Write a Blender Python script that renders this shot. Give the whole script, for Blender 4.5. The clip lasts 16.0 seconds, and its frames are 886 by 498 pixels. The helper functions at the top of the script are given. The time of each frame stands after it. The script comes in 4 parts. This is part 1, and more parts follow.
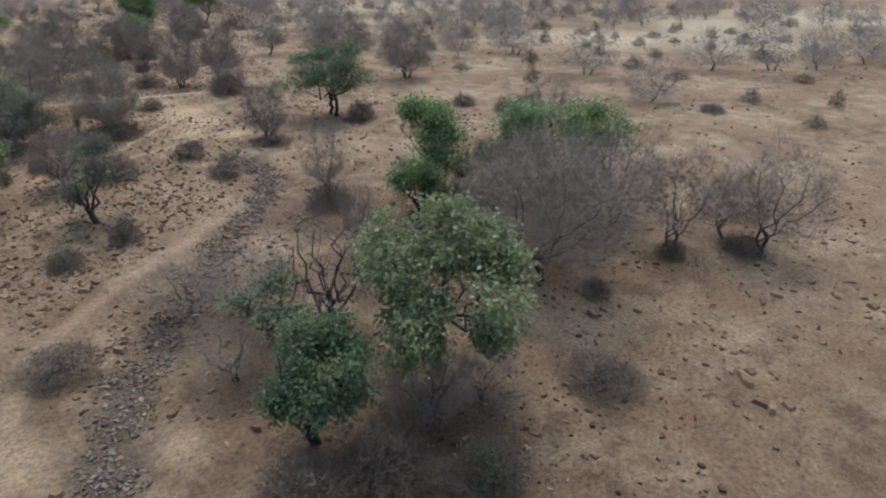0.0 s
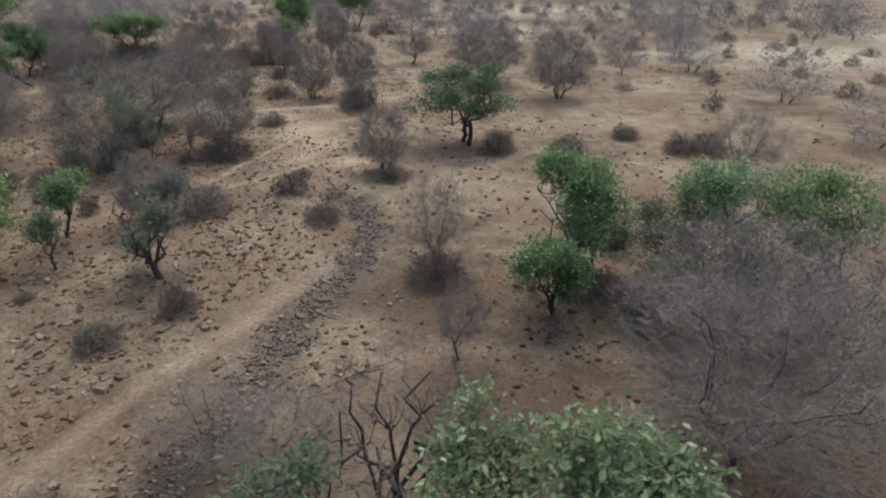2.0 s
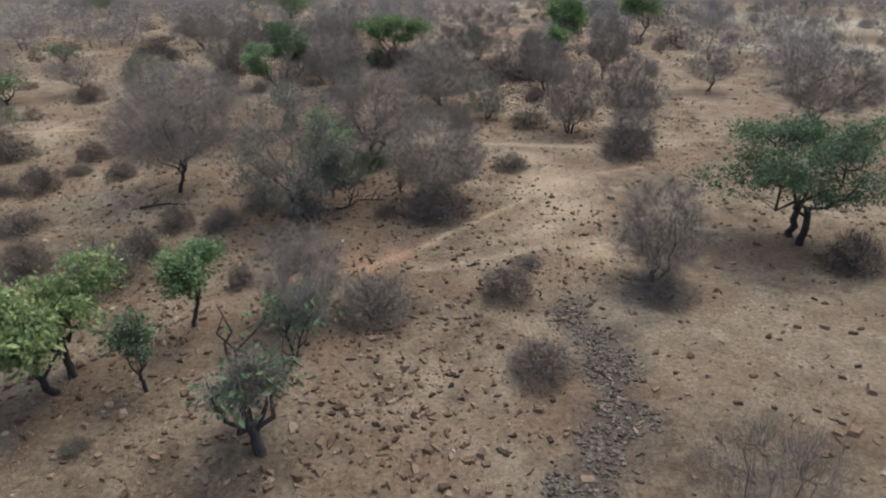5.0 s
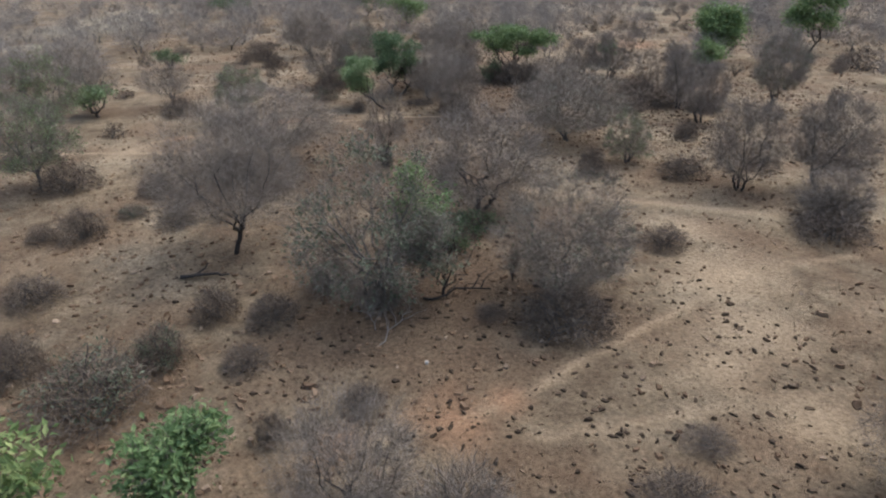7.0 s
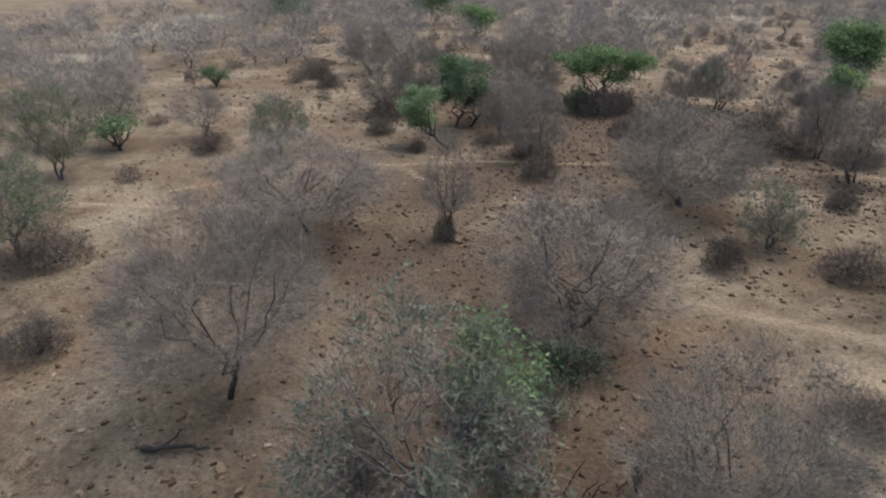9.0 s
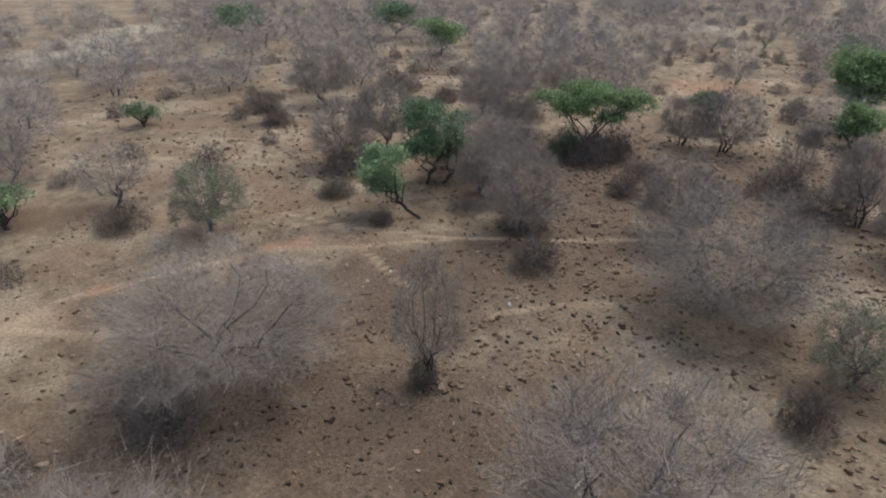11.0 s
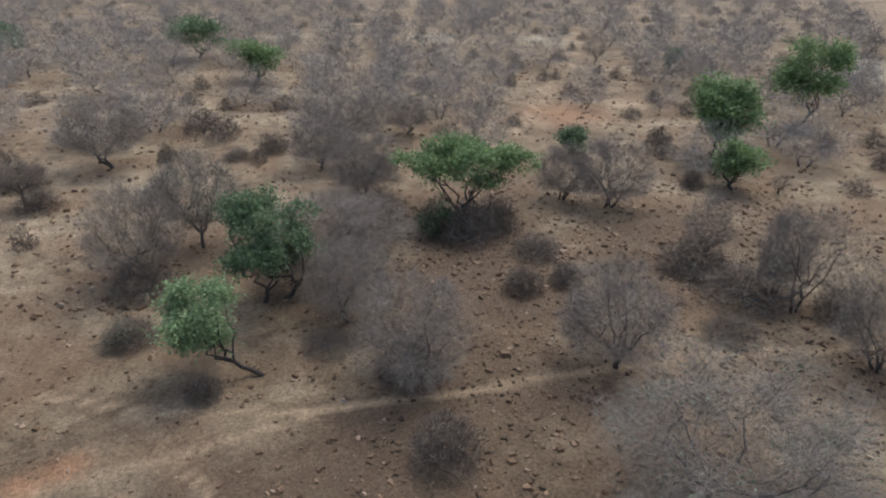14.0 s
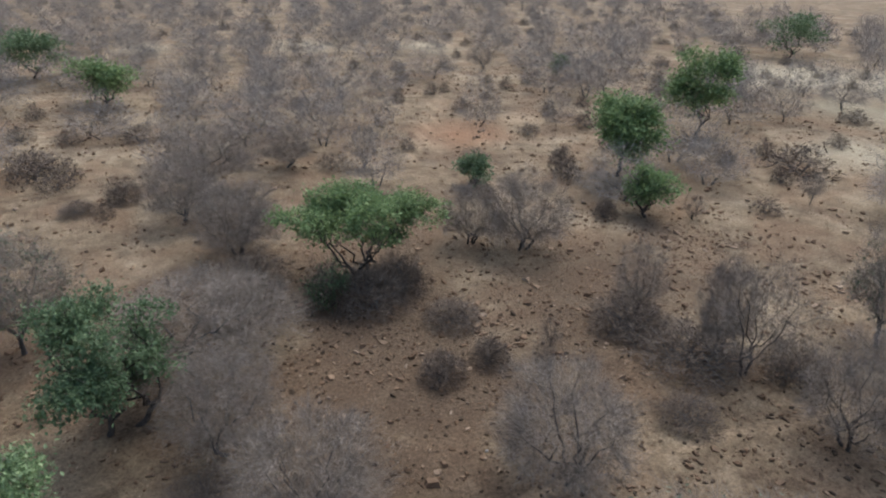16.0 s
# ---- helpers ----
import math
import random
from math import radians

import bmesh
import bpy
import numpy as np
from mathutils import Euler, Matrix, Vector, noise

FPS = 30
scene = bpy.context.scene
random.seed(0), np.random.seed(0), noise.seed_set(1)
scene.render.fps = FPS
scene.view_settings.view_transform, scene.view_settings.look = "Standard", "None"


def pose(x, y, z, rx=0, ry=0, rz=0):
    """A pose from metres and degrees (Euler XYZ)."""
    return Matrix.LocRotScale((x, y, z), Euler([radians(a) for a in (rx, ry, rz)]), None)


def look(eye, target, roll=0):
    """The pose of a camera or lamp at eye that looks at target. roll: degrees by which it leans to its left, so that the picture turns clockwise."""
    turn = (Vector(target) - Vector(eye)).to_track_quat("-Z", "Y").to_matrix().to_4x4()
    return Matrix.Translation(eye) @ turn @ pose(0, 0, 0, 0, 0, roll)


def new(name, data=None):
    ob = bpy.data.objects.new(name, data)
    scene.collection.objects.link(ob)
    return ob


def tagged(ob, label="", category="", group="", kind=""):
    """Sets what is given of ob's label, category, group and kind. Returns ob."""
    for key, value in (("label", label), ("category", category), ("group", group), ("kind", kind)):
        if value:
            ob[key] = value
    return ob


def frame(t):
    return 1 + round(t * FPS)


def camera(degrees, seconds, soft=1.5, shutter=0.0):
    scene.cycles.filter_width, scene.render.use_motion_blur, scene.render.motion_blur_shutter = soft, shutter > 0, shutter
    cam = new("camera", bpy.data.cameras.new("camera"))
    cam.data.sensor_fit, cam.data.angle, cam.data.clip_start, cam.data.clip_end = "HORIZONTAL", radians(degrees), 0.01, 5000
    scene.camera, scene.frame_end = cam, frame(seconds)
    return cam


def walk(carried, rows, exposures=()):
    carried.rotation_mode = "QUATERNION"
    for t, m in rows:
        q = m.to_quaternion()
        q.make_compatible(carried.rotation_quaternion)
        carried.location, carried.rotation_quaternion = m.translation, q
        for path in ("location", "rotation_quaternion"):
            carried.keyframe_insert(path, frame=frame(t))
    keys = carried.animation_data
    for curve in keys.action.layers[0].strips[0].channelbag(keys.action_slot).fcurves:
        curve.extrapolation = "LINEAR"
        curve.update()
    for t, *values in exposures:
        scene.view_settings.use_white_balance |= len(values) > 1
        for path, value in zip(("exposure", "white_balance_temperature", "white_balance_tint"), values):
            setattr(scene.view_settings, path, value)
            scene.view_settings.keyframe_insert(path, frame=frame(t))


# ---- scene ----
cam = camera(70.8, 16.0, 2.1)
METRES, EYE, TILT, LEAN, TURN = 68.568, 12.0, 0.0, 0.0, -44.8
ROWS = [
    (0.0, 0.0, 0.0, 0.0, 0.35, -25.91, -0.73),
    (0.5, 0.0001, 0.0334, 0.0002, 2.5, -25.89, -0.66),
    (1.0, -0.0005, 0.0664, -0.0002, 5.64, -25.91, -0.58),
    (1.5, -0.0018, 0.099, -0.0011, 9.78, -25.91, -0.47),
    (2.0, -0.005, 0.1317, -0.0023, 14.19, -25.91, -0.36),
    (2.5, -0.0107, 0.1643, -0.0041, 18.67, -25.86, -0.23),
    (3.0, -0.0201, 0.1961, -0.006, 23.16, -25.81, -0.11),
    (3.5, -0.033, 0.227, -0.0082, 27.11, -25.77, -0.03),
    (4.0, -0.0484, 0.2564, -0.0105, 31.05, -25.72, 0.06),
    (6.5, -0.1543, 0.3843, -0.0147, 45.8, -25.57, 0.32),
    (7.0, -0.1804, 0.4073, -0.0138, 48.13, -25.53, 0.36),
    (7.5, -0.2078, 0.4293, -0.0124, 50.15, -25.5, 0.39),
    (8.0, -0.2355, 0.4502, -0.0104, 51.5, -25.51, 0.4),
    (8.5, -0.2638, 0.4707, -0.0084, 52.83, -25.48, 0.41),
    (9.0, -0.2919, 0.4902, -0.006, 53.98, -25.47, 0.4),
    (11.5, -0.4259, 0.58, 0.0197, 47.04, -25.62, 0.13),
    (12.0, -0.4503, 0.597, 0.0232, 42.79, -25.67, -0.04),
    (12.5, -0.4735, 0.6145, 0.0269, 40.75, -25.69, -0.17),
    (13.0, -0.4946, 0.6323, 0.03, 38.99, -25.69, -0.24),
    (13.5, -0.5141, 0.6497, 0.0328, 36.92, -25.72, -0.34),
    (14.0, -0.5313, 0.6677, 0.0349, 34.41, -25.69, -0.42),
    (14.5, -0.546, 0.6856, 0.0374, 31.65, -25.73, -0.49),
    (15.0, -0.5594, 0.7047, 0.0398, 29.28, -25.73, -0.57),
    (15.5, -0.5716, 0.7243, 0.0424, 27.16, -25.71, -0.66),
    (16.0, -0.583, 0.7439, 0.0451, 23.76, -25.7, -0.76),
]
walk(cam, [(t, pose(0, 0, EYE, TILT, LEAN, TURN) @ pose(METRES * x, METRES * y, METRES * z, 90 + pitch, roll, yaw)) for t, x, y, z, yaw, pitch, roll in ROWS])

# ---- light ----
world = bpy.data.worlds.new("world")
scene.world = world
world.use_nodes = True
wn, wl = world.node_tree.nodes, world.node_tree.links
sky = wn.new("ShaderNodeTexSky")
sky.sky_type, sky.sun_disc = "NISHITA", False
sky.sun_elevation, sky.sun_rotation = radians(58), radians(40)
sky.air_density, sky.dust_density, sky.ozone_density = 1.0, 4.0, 1.0
wn["Background"].inputs["Strength"].default_value = 0.13
wl.new(sky.outputs[0], wn["Background"].inputs["Color"])
sun = new("sun", bpy.data.lights.new("sun", "SUN"))
sun.data.energy, sun.data.angle, sun.data.color = 0.8, radians(40), (1.0, 0.97, 0.93)
sun.matrix_world = look((40 * 0.62, 40 * 0.5, 60), (0, 0, 0))
scene.view_settings.exposure = 0.81
scene.view_settings.use_white_balance = True
scene.view_settings.white_balance_temperature, scene.view_settings.white_balance_tint = 6000, 4


# ---- materials ----
def material(name, rough=0.9):
    m = bpy.data.materials.new(name)
    m.use_nodes = True
    bsdf = m.node_tree.nodes["Principled BSDF"]
    bsdf.inputs["Roughness"].default_value = rough
    bsdf.inputs["Specular IOR Level"].default_value = 0.12
    return m, m.node_tree.nodes, m.node_tree.links, bsdf


def ramp(nodes, links, source, stops):
    r = nodes.new("ShaderNodeValToRGB")
    while len(r.color_ramp.elements) < len(stops):
        r.color_ramp.elements.new(0.5)
    for e, (p, c) in zip(r.color_ramp.elements, stops):
        e.position, e.color = p, (*c, 1) if len(c) == 3 else (c[0], c[0], c[0], 1)
    links.new(source, r.inputs[0])
    return r.outputs[0]


def mix(nodes, links, fac, a, b, mode="MIX"):
    n = nodes.new("ShaderNodeMix")
    n.data_type, n.blend_type = "RGBA", mode
    for k, v in ((0, fac), (6, a), (7, b)):
        if isinstance(v, (int, float)):
            n.inputs[k].default_value = v
        elif isinstance(v, tuple):
            n.inputs[k].default_value = (*v, 1)
        else:
            links.new(v, n.inputs[k])
    return n.outputs[2]


def tex(nodes, links, scale, detail=4.0, rough=0.6, coords=None):
    n = nodes.new("ShaderNodeTexNoise")
    n.inputs["Scale"].default_value, n.inputs["Detail"].default_value = scale, detail
    n.inputs["Roughness"].default_value = rough
    if coords is not None:
        links.new(coords, n.inputs["Vector"])
    return n.outputs[0]


def soil_material():
    m, N, L, bsdf = material("dry_soil", 0.95)
    co = N.new("ShaderNodeTexCoord").outputs["Object"]

    def attr(name):
        a = N.new("ShaderNodeAttribute")
        a.attribute_name = name
        return a.outputs["Fac"]

    broad = tex(N, L, 0.13, 5, 0.55, co)
    mid = tex(N, L, 0.8, 7, 0.68, co)
    fine = tex(N, L, 7.0, 6, 0.75, co)
    base = ramp(N, L, broad, [(0.38, SOIL_BROWN), (0.5, SOIL_TAN), (0.6, SOIL_PALE)])
    patch = ramp(N, L, mid, [(0.38, SOIL_DARK), (0.5, SOIL_TAN), (0.64, SOIL_PALE)])
    col = mix(N, L, 0.55, base, patch)
    red = ramp(N, L, tex(N, L, 0.23, 3, 0.5, co), [(0.46, (0.0,)), (0.62, (0.7,))])
    col = mix(N, L, red, col, SOIL_RED)
    col = mix(N, L, attr("straw"), col, SOIL_STRAW)
    col = mix(N, L, attr("dark_soil"), col, SOIL_DEEP_BROWN)
    col = mix(N, L, attr("track"), col, SOIL_TRACK)
    col = mix(N, L, attr("rust"), col, SOIL_RUST)
    col = mix(N, L, attr("rubble"), col, SOIL_RUBBLE)
    grain = ramp(N, L, fine, [(0.32, (0.45,)), (0.5, (0.95,)), (0.68, (1.45,))])
    col = mix(N, L, 0.8, col, grain, "MULTIPLY")
    # clods, thicker in some places than in others
    cl = N.new("ShaderNodeTexVoronoi")
    cl.inputs["Scale"].default_value = 1.7
    L.new(co, cl.inputs["Vector"])
    clods = ramp(N, L, cl.outputs["Distance"], [(0.08, (1.0,)), (0.2, (0.0,))])
    spots = mix(N, L, 1.0, clods, ramp(N, L, tex(N, L, 0.3, 4, 0.6, co), [(0.42, (0.0,)), (0.58, (0.7,))]), "MULTIPLY")
    col = mix(N, L, spots, col, SOIL_DARK)
    # small pebbles and dung lying in the dust
    v = N.new("ShaderNodeTexVoronoi")
    v.inputs["Scale"].default_value = 4.5
    L.new(co, v.inputs["Vector"])
    dots = ramp(N, L, v.outputs["Distance"], [(0.1, (1.0,)), (0.17, (0.0,))])
    pick = ramp(N, L, mid, [(0.42, (0.0,)), (0.55, (0.75,))])
    both = mix(N, L, 1.0, dots, pick, "MULTIPLY")
    col = mix(N, L, both, col, PEBBLE)
    L.new(col, bsdf.inputs["Base Color"])
    b = N.new("ShaderNodeBump")
    b.inputs["Strength"].default_value, b.inputs["Distance"].default_value = 1.0, 0.14
    L.new(tex(N, L, 3.6, 9, 0.78, co), b.inputs["Height"])
    L.new(b.outputs[0], bsdf.inputs["Normal"])
    return m


SOIL_BROWN = (0.135, 0.094, 0.062)
SOIL_TAN = (0.24, 0.176, 0.112)
SOIL_PALE = (0.375, 0.29, 0.195)
SOIL_DARK = (0.112, 0.078, 0.051)
SOIL_RED = (0.218, 0.142, 0.088)
SOIL_STRAW = (0.52, 0.445, 0.315)
SOIL_RUST = (0.40, 0.212, 0.118)
SOIL_TRACK = (0.50, 0.365, 0.235)
SOIL_DEEP_BROWN = (0.122, 0.082, 0.054)
SOIL_RUBBLE = (0.122, 0.094, 0.07)
PEBBLE = (0.085, 0.064, 0.048)


def varied(name, stops, rough=0.9, per_island=True, scale=3.0, bump=0.0):
    m, N, L, bsdf = material(name, rough)
    if per_island:
        pick = N.new("ShaderNodeNewGeometry").outputs["Random Per Island"]
    else:
        pick = N.new("ShaderNodeObjectInfo").outputs["Random"]
    col = ramp(N, L, pick, stops)
    co = N.new("ShaderNodeTexCoord").outputs["Object"]
    n = tex(N, L, scale, 5, 0.65, co)
    col = mix(N, L, 0.7, col, ramp(N, L, n, [(0.3, (0.6,)), (0.7, (1.3,))]), "MULTIPLY")
    L.new(col, bsdf.inputs["Base Color"])
    if bump:
        b = N.new("ShaderNodeBump")
        b.inputs["Strength"].default_value, b.inputs["Distance"].default_value = bump, 0.02
        L.new(tex(N, L, scale * 5, 6, 0.7, co), b.inputs["Height"])
        L.new(b.outputs[0], bsdf.inputs["Normal"])
    return m


def leaf_material(name, stops):
    m = varied(name, stops, 0.65, True, 1.3)
    N, L = m.node_tree.nodes, m.node_tree.links
    bsdf = N["Principled BSDF"]
    bsdf.inputs["Specular IOR Level"].default_value = 0.25
    t = N.new("ShaderNodeBsdfTranslucent")
    t.inputs["Color"].default_value = (*[c * 1.2 for c in stops[-1][1]], 1)
    s = N.new("ShaderNodeMixShader")
    s.inputs[0].default_value = 0.22
    L.new(bsdf.outputs[0], s.inputs[1])
    L.new(t.outputs[0], s.inputs[2])
    L.new(s.outputs[0], N["Material Output"].inputs["Surface"])
    return m


soil = soil_material()
stone = varied("sandstone", [(0.0, (0.125, 0.078, 0.048)), (0.45, (0.205, 0.132, 0.083)), (0.85, (0.285, 0.195, 0.128)), (1.0, (0.37, 0.275, 0.195))], 0.9, True, 5.0, 0.6)
rock_stone = varied("weathered_sandstone", [(0.0, (0.14, 0.088, 0.056)), (0.5, (0.21, 0.137, 0.088)), (1.0, (0.28, 0.195, 0.13))], 0.9, False, 4.0, 0.8)
clod = varied("dark_earth_clods", [(0.0, (0.060, 0.042, 0.029)), (0.6, (0.095, 0.066, 0.045)), (1.0, (0.15, 0.105, 0.07))], 0.95, True, 6.0, 0.7)
gully_stone = varied("dark_gully_stone", [(0.0, (0.095, 0.074, 0.057)), (0.5, (0.155, 0.121, 0.094)), (1.0, (0.25, 0.2, 0.158))], 0.9, True, 5.0, 0.6)
white_stone = varied("pale_quartz", [(0.0, (0.55, 0.5, 0.44)), (1.0, (0.66, 0.62, 0.56))], 0.8, False, 6.0, 0.4)
bark = varied("dark_bark", [(0.0, (0.050, 0.041, 0.036)), (1.0, (0.085, 0.070, 0.062))], 0.95, False, 7.0, 0.9)
grey_bark = varied("grey_bark", [(0.0, (0.090, 0.080, 0.074)), (1.0, (0.15, 0.135, 0.125))], 0.95, False, 7.0, 0.9)
branch_bark = varied("dry_grey_branches", [(0.0, (0.150, 0.122, 0.104)), (1.0, (0.20, 0.168, 0.145))], 0.95, False, 7.0, 0.5)
dead_wood = varied("bleached_dead_wood", [(0.0, (0.21, 0.185, 0.165)), (1.0, (0.29, 0.255, 0.23))], 0.9, False, 9.0, 0.6)
twig = varied("bare_twigs", [(0.0, (0.190, 0.153, 0.123)), (0.5, (0.242, 0.199, 0.163)), (1.0, (0.31, 0.261, 0.218))], 0.9, True, 0.8)
bush_twig = varied("dry_bush_twigs", [(0.0, (0.120, 0.091, 0.071)), (0.5, (0.178, 0.138, 0.108)), (1.0, (0.25, 0.198, 0.155))], 0.9, True, 0.8)
# paler and more even than bare_twigs: distance haze put into the far crowns' colour
far_twig = varied("haze_pale_twigs", [(0.0, (0.255, 0.218, 0.190)), (0.5, (0.285, 0.246, 0.215)), (1.0, (0.315, 0.275, 0.242))], 0.9, True, 0.8)
straw = varied("dry_grass_blades", [(0.0, (0.14, 0.105, 0.075)), (0.6, (0.24, 0.19, 0.13)), (1.0, (0.33, 0.27, 0.185))], 0.9, True, 2.0)
LEAF = {
    "olive": leaf_material("olive_leaves", [(0.0, (0.070, 0.092, 0.040)), (0.5, (0.132, 0.166, 0.072)), (0.85, (0.21, 0.248, 0.118)), (1.0, (0.36, 0.395, 0.24))]),
    "deep": leaf_material("deep_green_leaves", [(0.0, (0.050, 0.082, 0.038)), (0.6, (0.100, 0.150, 0.070)), (1.0, (0.185, 0.24, 0.122))]),
    "fresh": leaf_material("fresh_green_leaves", [(0.0, (0.068, 0.114, 0.044)), (0.6, (0.140, 0.208, 0.080)), (1.0, (0.27, 0.345, 0.150))]),
    "yellow": leaf_material("yellow_green_leaves", [(0.0, (0.080, 0.130, 0.048)), (0.5, (0.160, 0.225, 0.080)), (1.0, (0.39, 0.43, 0.175))]),
    "pale": leaf_material("pale_green_leaves", [(0.0, (0.085, 0.135, 0.056)), (0.5, (0.165, 0.235, 0.105)), (1.0, (0.32, 0.39, 0.205))]),
    "grey": leaf_material("grey_green_leaves", [(0.0, (0.085, 0.096, 0.062)), (0.5, (0.135, 0.150, 0.098)), (1.0, (0.205, 0.22, 0.15))]),
}


# ---- ground ----
GROUND = -0.42
TRACKS = (
    (0.55, 0.34, ((0.6, 17.6), (2.3, 21.5), (4.2, 23.1), (6.5, 24.8), (9.3, 26.4), (12.2, 28.3), (14.7, 28.9))),
    (0.32, 0.75, ((7.2, 40.4), (10.3, 41.6), (12.6, 43.2), (16.0, 46.2), (20.0, 49.4), (23.2, 51.6), (26.4, 52.5))),
    (0.35, 0.5, ((12.7, 41.2), (16.2, 42.2), (18.3, 42.8), (21.0, 43.3), (20.0, 40.2))),
    (0.4, 0.85, ((-17.5, 65.4), (-12.0, 65.8), (-8.5, 65.6))),
    (0.6, 0.6, ((12.8, 60.4), (15.2, 59.4), (18.6, 58.6), (25.0, 56.9))),
    (0.28, 0.72, ((-4.6, 78.6), (-0.5, 77.1), (4.5, 76.2), (9.9, 76.3), (15.2, 76.6), (20.1, 76.8), (24.0, 76.5), (30.0, 75.8))),
    (0.28, 0.72, ((-11.0, 68.2), (-8.6, 69.9), (-7.2, 71.2), (-5.0, 72.6), (-3.7, 73.7), (-0.1, 74.5), (3.8, 75.6), (5.5, 76.1))),
    (0.2, 0.6, ((-1.0, 77.4), (0.9, 74.4), (2.6, 72.1), (3.6, 70.8))),
    (0.3, 0.6, ((7.6, 68.6), (10.0, 69.6), (12.4, 69.9))),
    (0.3, 0.6, ((-18.0, 88.0), (-14.7, 88.3), (-11.8, 88.7), (-8.3, 89.2))),
    (0.3, 0.55, ((-17.0, 92.6), (-14.1, 93.2), (-10.8, 94.3), (-8.2, 94.9))),
    (0.9, 0.7, ((19.0, 111.9), (25.6, 113.9), (34.6, 119.1), (40.1, 121.0))),
    (0.5, 0.7, ((22.3, 110.0), (30.4, 125.4), (34.8, 136.2))),
)
GULLY = ((1.5, 13.0), (3.8, 17.5), (6.0, 20.0), (9.0, 22.8), (11.5, 26.0), (13.5, 27.6), (15.4, 29.8), (17.1, 31.5), (18.0, 34.7), (17.4, 37.5))
SANDS = ((20.5, 50.5, 2.6), (20.0, 46.6, 1.8), (20.3, 42.2, 1.6), (0.4, 16.4, 1.8), (20.2, 55.3, 1.8), (-11.5, 66.3, 2.2), (4.2, 14.2, 1.0), (18.0, 44.5, 1.6))
RUSTS = ((10.2, 41.7, 1.5), (7.3, 40.6, 0.9), (-3.6, 73.9, 0.8), (-2.5, 74.7, 0.8), (-4.7, 72.9, 0.6), (-7.0, 71.2, 0.6), (-9.6, 69.2, 1.0), (11.9, 42.7, 0.8), (30.0, 117.0, 5.0))
STRAWS = ((88, 55, 15), (102, 40, 18), (75, 62, 8), (120, 50, 20), (72, 94, 7), (66, 84, 5), (-55, 135, 12), (-60, 152, 10), (-50, 113, 5), (86, 130, 14), (97, 118, 17), (76, 112, 8), (60, 100, 6), (-62, 168, 9), (0, 184, 6), (26, 178, 7), (46, 172, 7), (112, 108, 22), (150, 40, 30))
# open ground between the scrub: place and reach
CLEARINGS = ((58, 42, 15), (85, 48, 20), (66, 20, 15), (105, 40, 20), (47, 84, 5), (46, 92, 5), (52, 104, 6), (40, 75, 6), (78, 100, 9), (66, 84, 9), (56, 68, 9), (-13, 74, 8), (-18, 88, 9), (-24, 100, 10), (-8, 96, 8), (-2, 105, 7), (0, 118, 7), (-4, 132, 6), (-55, 135, 13))
CLEARINGS += ((-58, 154, 11), (-48, 113, 6), (0, 131, 4), (31, 150, 8), (46, 158, 9), (34, 128, 10), (27, 112, 9), (26, 102, 6), (46, 142, 9), (42, 122, 8), (38, 110, 6), (50, 175, 8), (66, 156, 8), (86, 130, 15), (96, 116, 18), (62, 102, 9), (48, 97, 6), (0, 184, 7), (25, 178, 8), (-62, 168, 9))


def near_line(px, py, line):
    best = np.full(np.shape(px), 1e9)
    for (ax, ay), (bx, by) in zip(line[:-1], line[1:]):
        ex, ey = bx - ax, by - ay
        k = np.clip(((px - ax) * ex + (py - ay) * ey) / (ex * ex + ey * ey), 0, 1)
        best = np.minimum(best, np.hypot(px - ax - k * ex, py - ay - k * ey))
    return best


def lump(x, y, s, k=0.0):
    return noise.noise((x / s, y / s, k))


def calm(x, y):
    """1 where the camera passes near, falling to 0 on the far plain."""
    out = np.maximum(np.maximum(-12 - x, x - 30), np.maximum(np.maximum(8 - y, y - 84), 0))
    return np.exp(-out / 12.0)


def ground_z(x, y):
    g = float(near_line(np.array(x), np.array(y), GULLY))
    return GROUND + 0.12 * lump(x, y, 9.0) * float(calm(x, y) * 0.7 + 0.3) + 0.05 * lump(x, y, 2.4, 3.0) * float(calm(x, y)) - 0.22 * math.exp(-(g / 1.1) ** 2)


def axis(lo, hi, step, far):
    mid = list(np.arange(lo, hi, step))
    out, back, s = [], [], step
    v = hi
    while v < far:
        out.append(v)
        s *= 1.08
        v += s
    s, v = step, lo
    while v > -far:
        s *= 1.08
        v -= s
        back.append(v)
    return np.array(back[::-1] + mid + out)


def link(name, data, mat, parent=None, label=""):
    ob = new(name, data)
    if mat:
        if not data.materials:
            data.materials.append(mat)
    ob.parent = parent
    return tagged(ob, label, kind="stuff" if name in ("twig_crown", "branchwork", "foliage", "crown", "stem_clump") else "")


def mesh_of(name, verts, faces, smooth=False):
    me = bpy.data.meshes.new(name)
    me.from_pydata(np.asarray(verts).tolist(), [], faces if isinstance(faces, list) else np.asarray(faces).tolist())
    if smooth:
        me.shade_smooth()
    me.update()
    return me


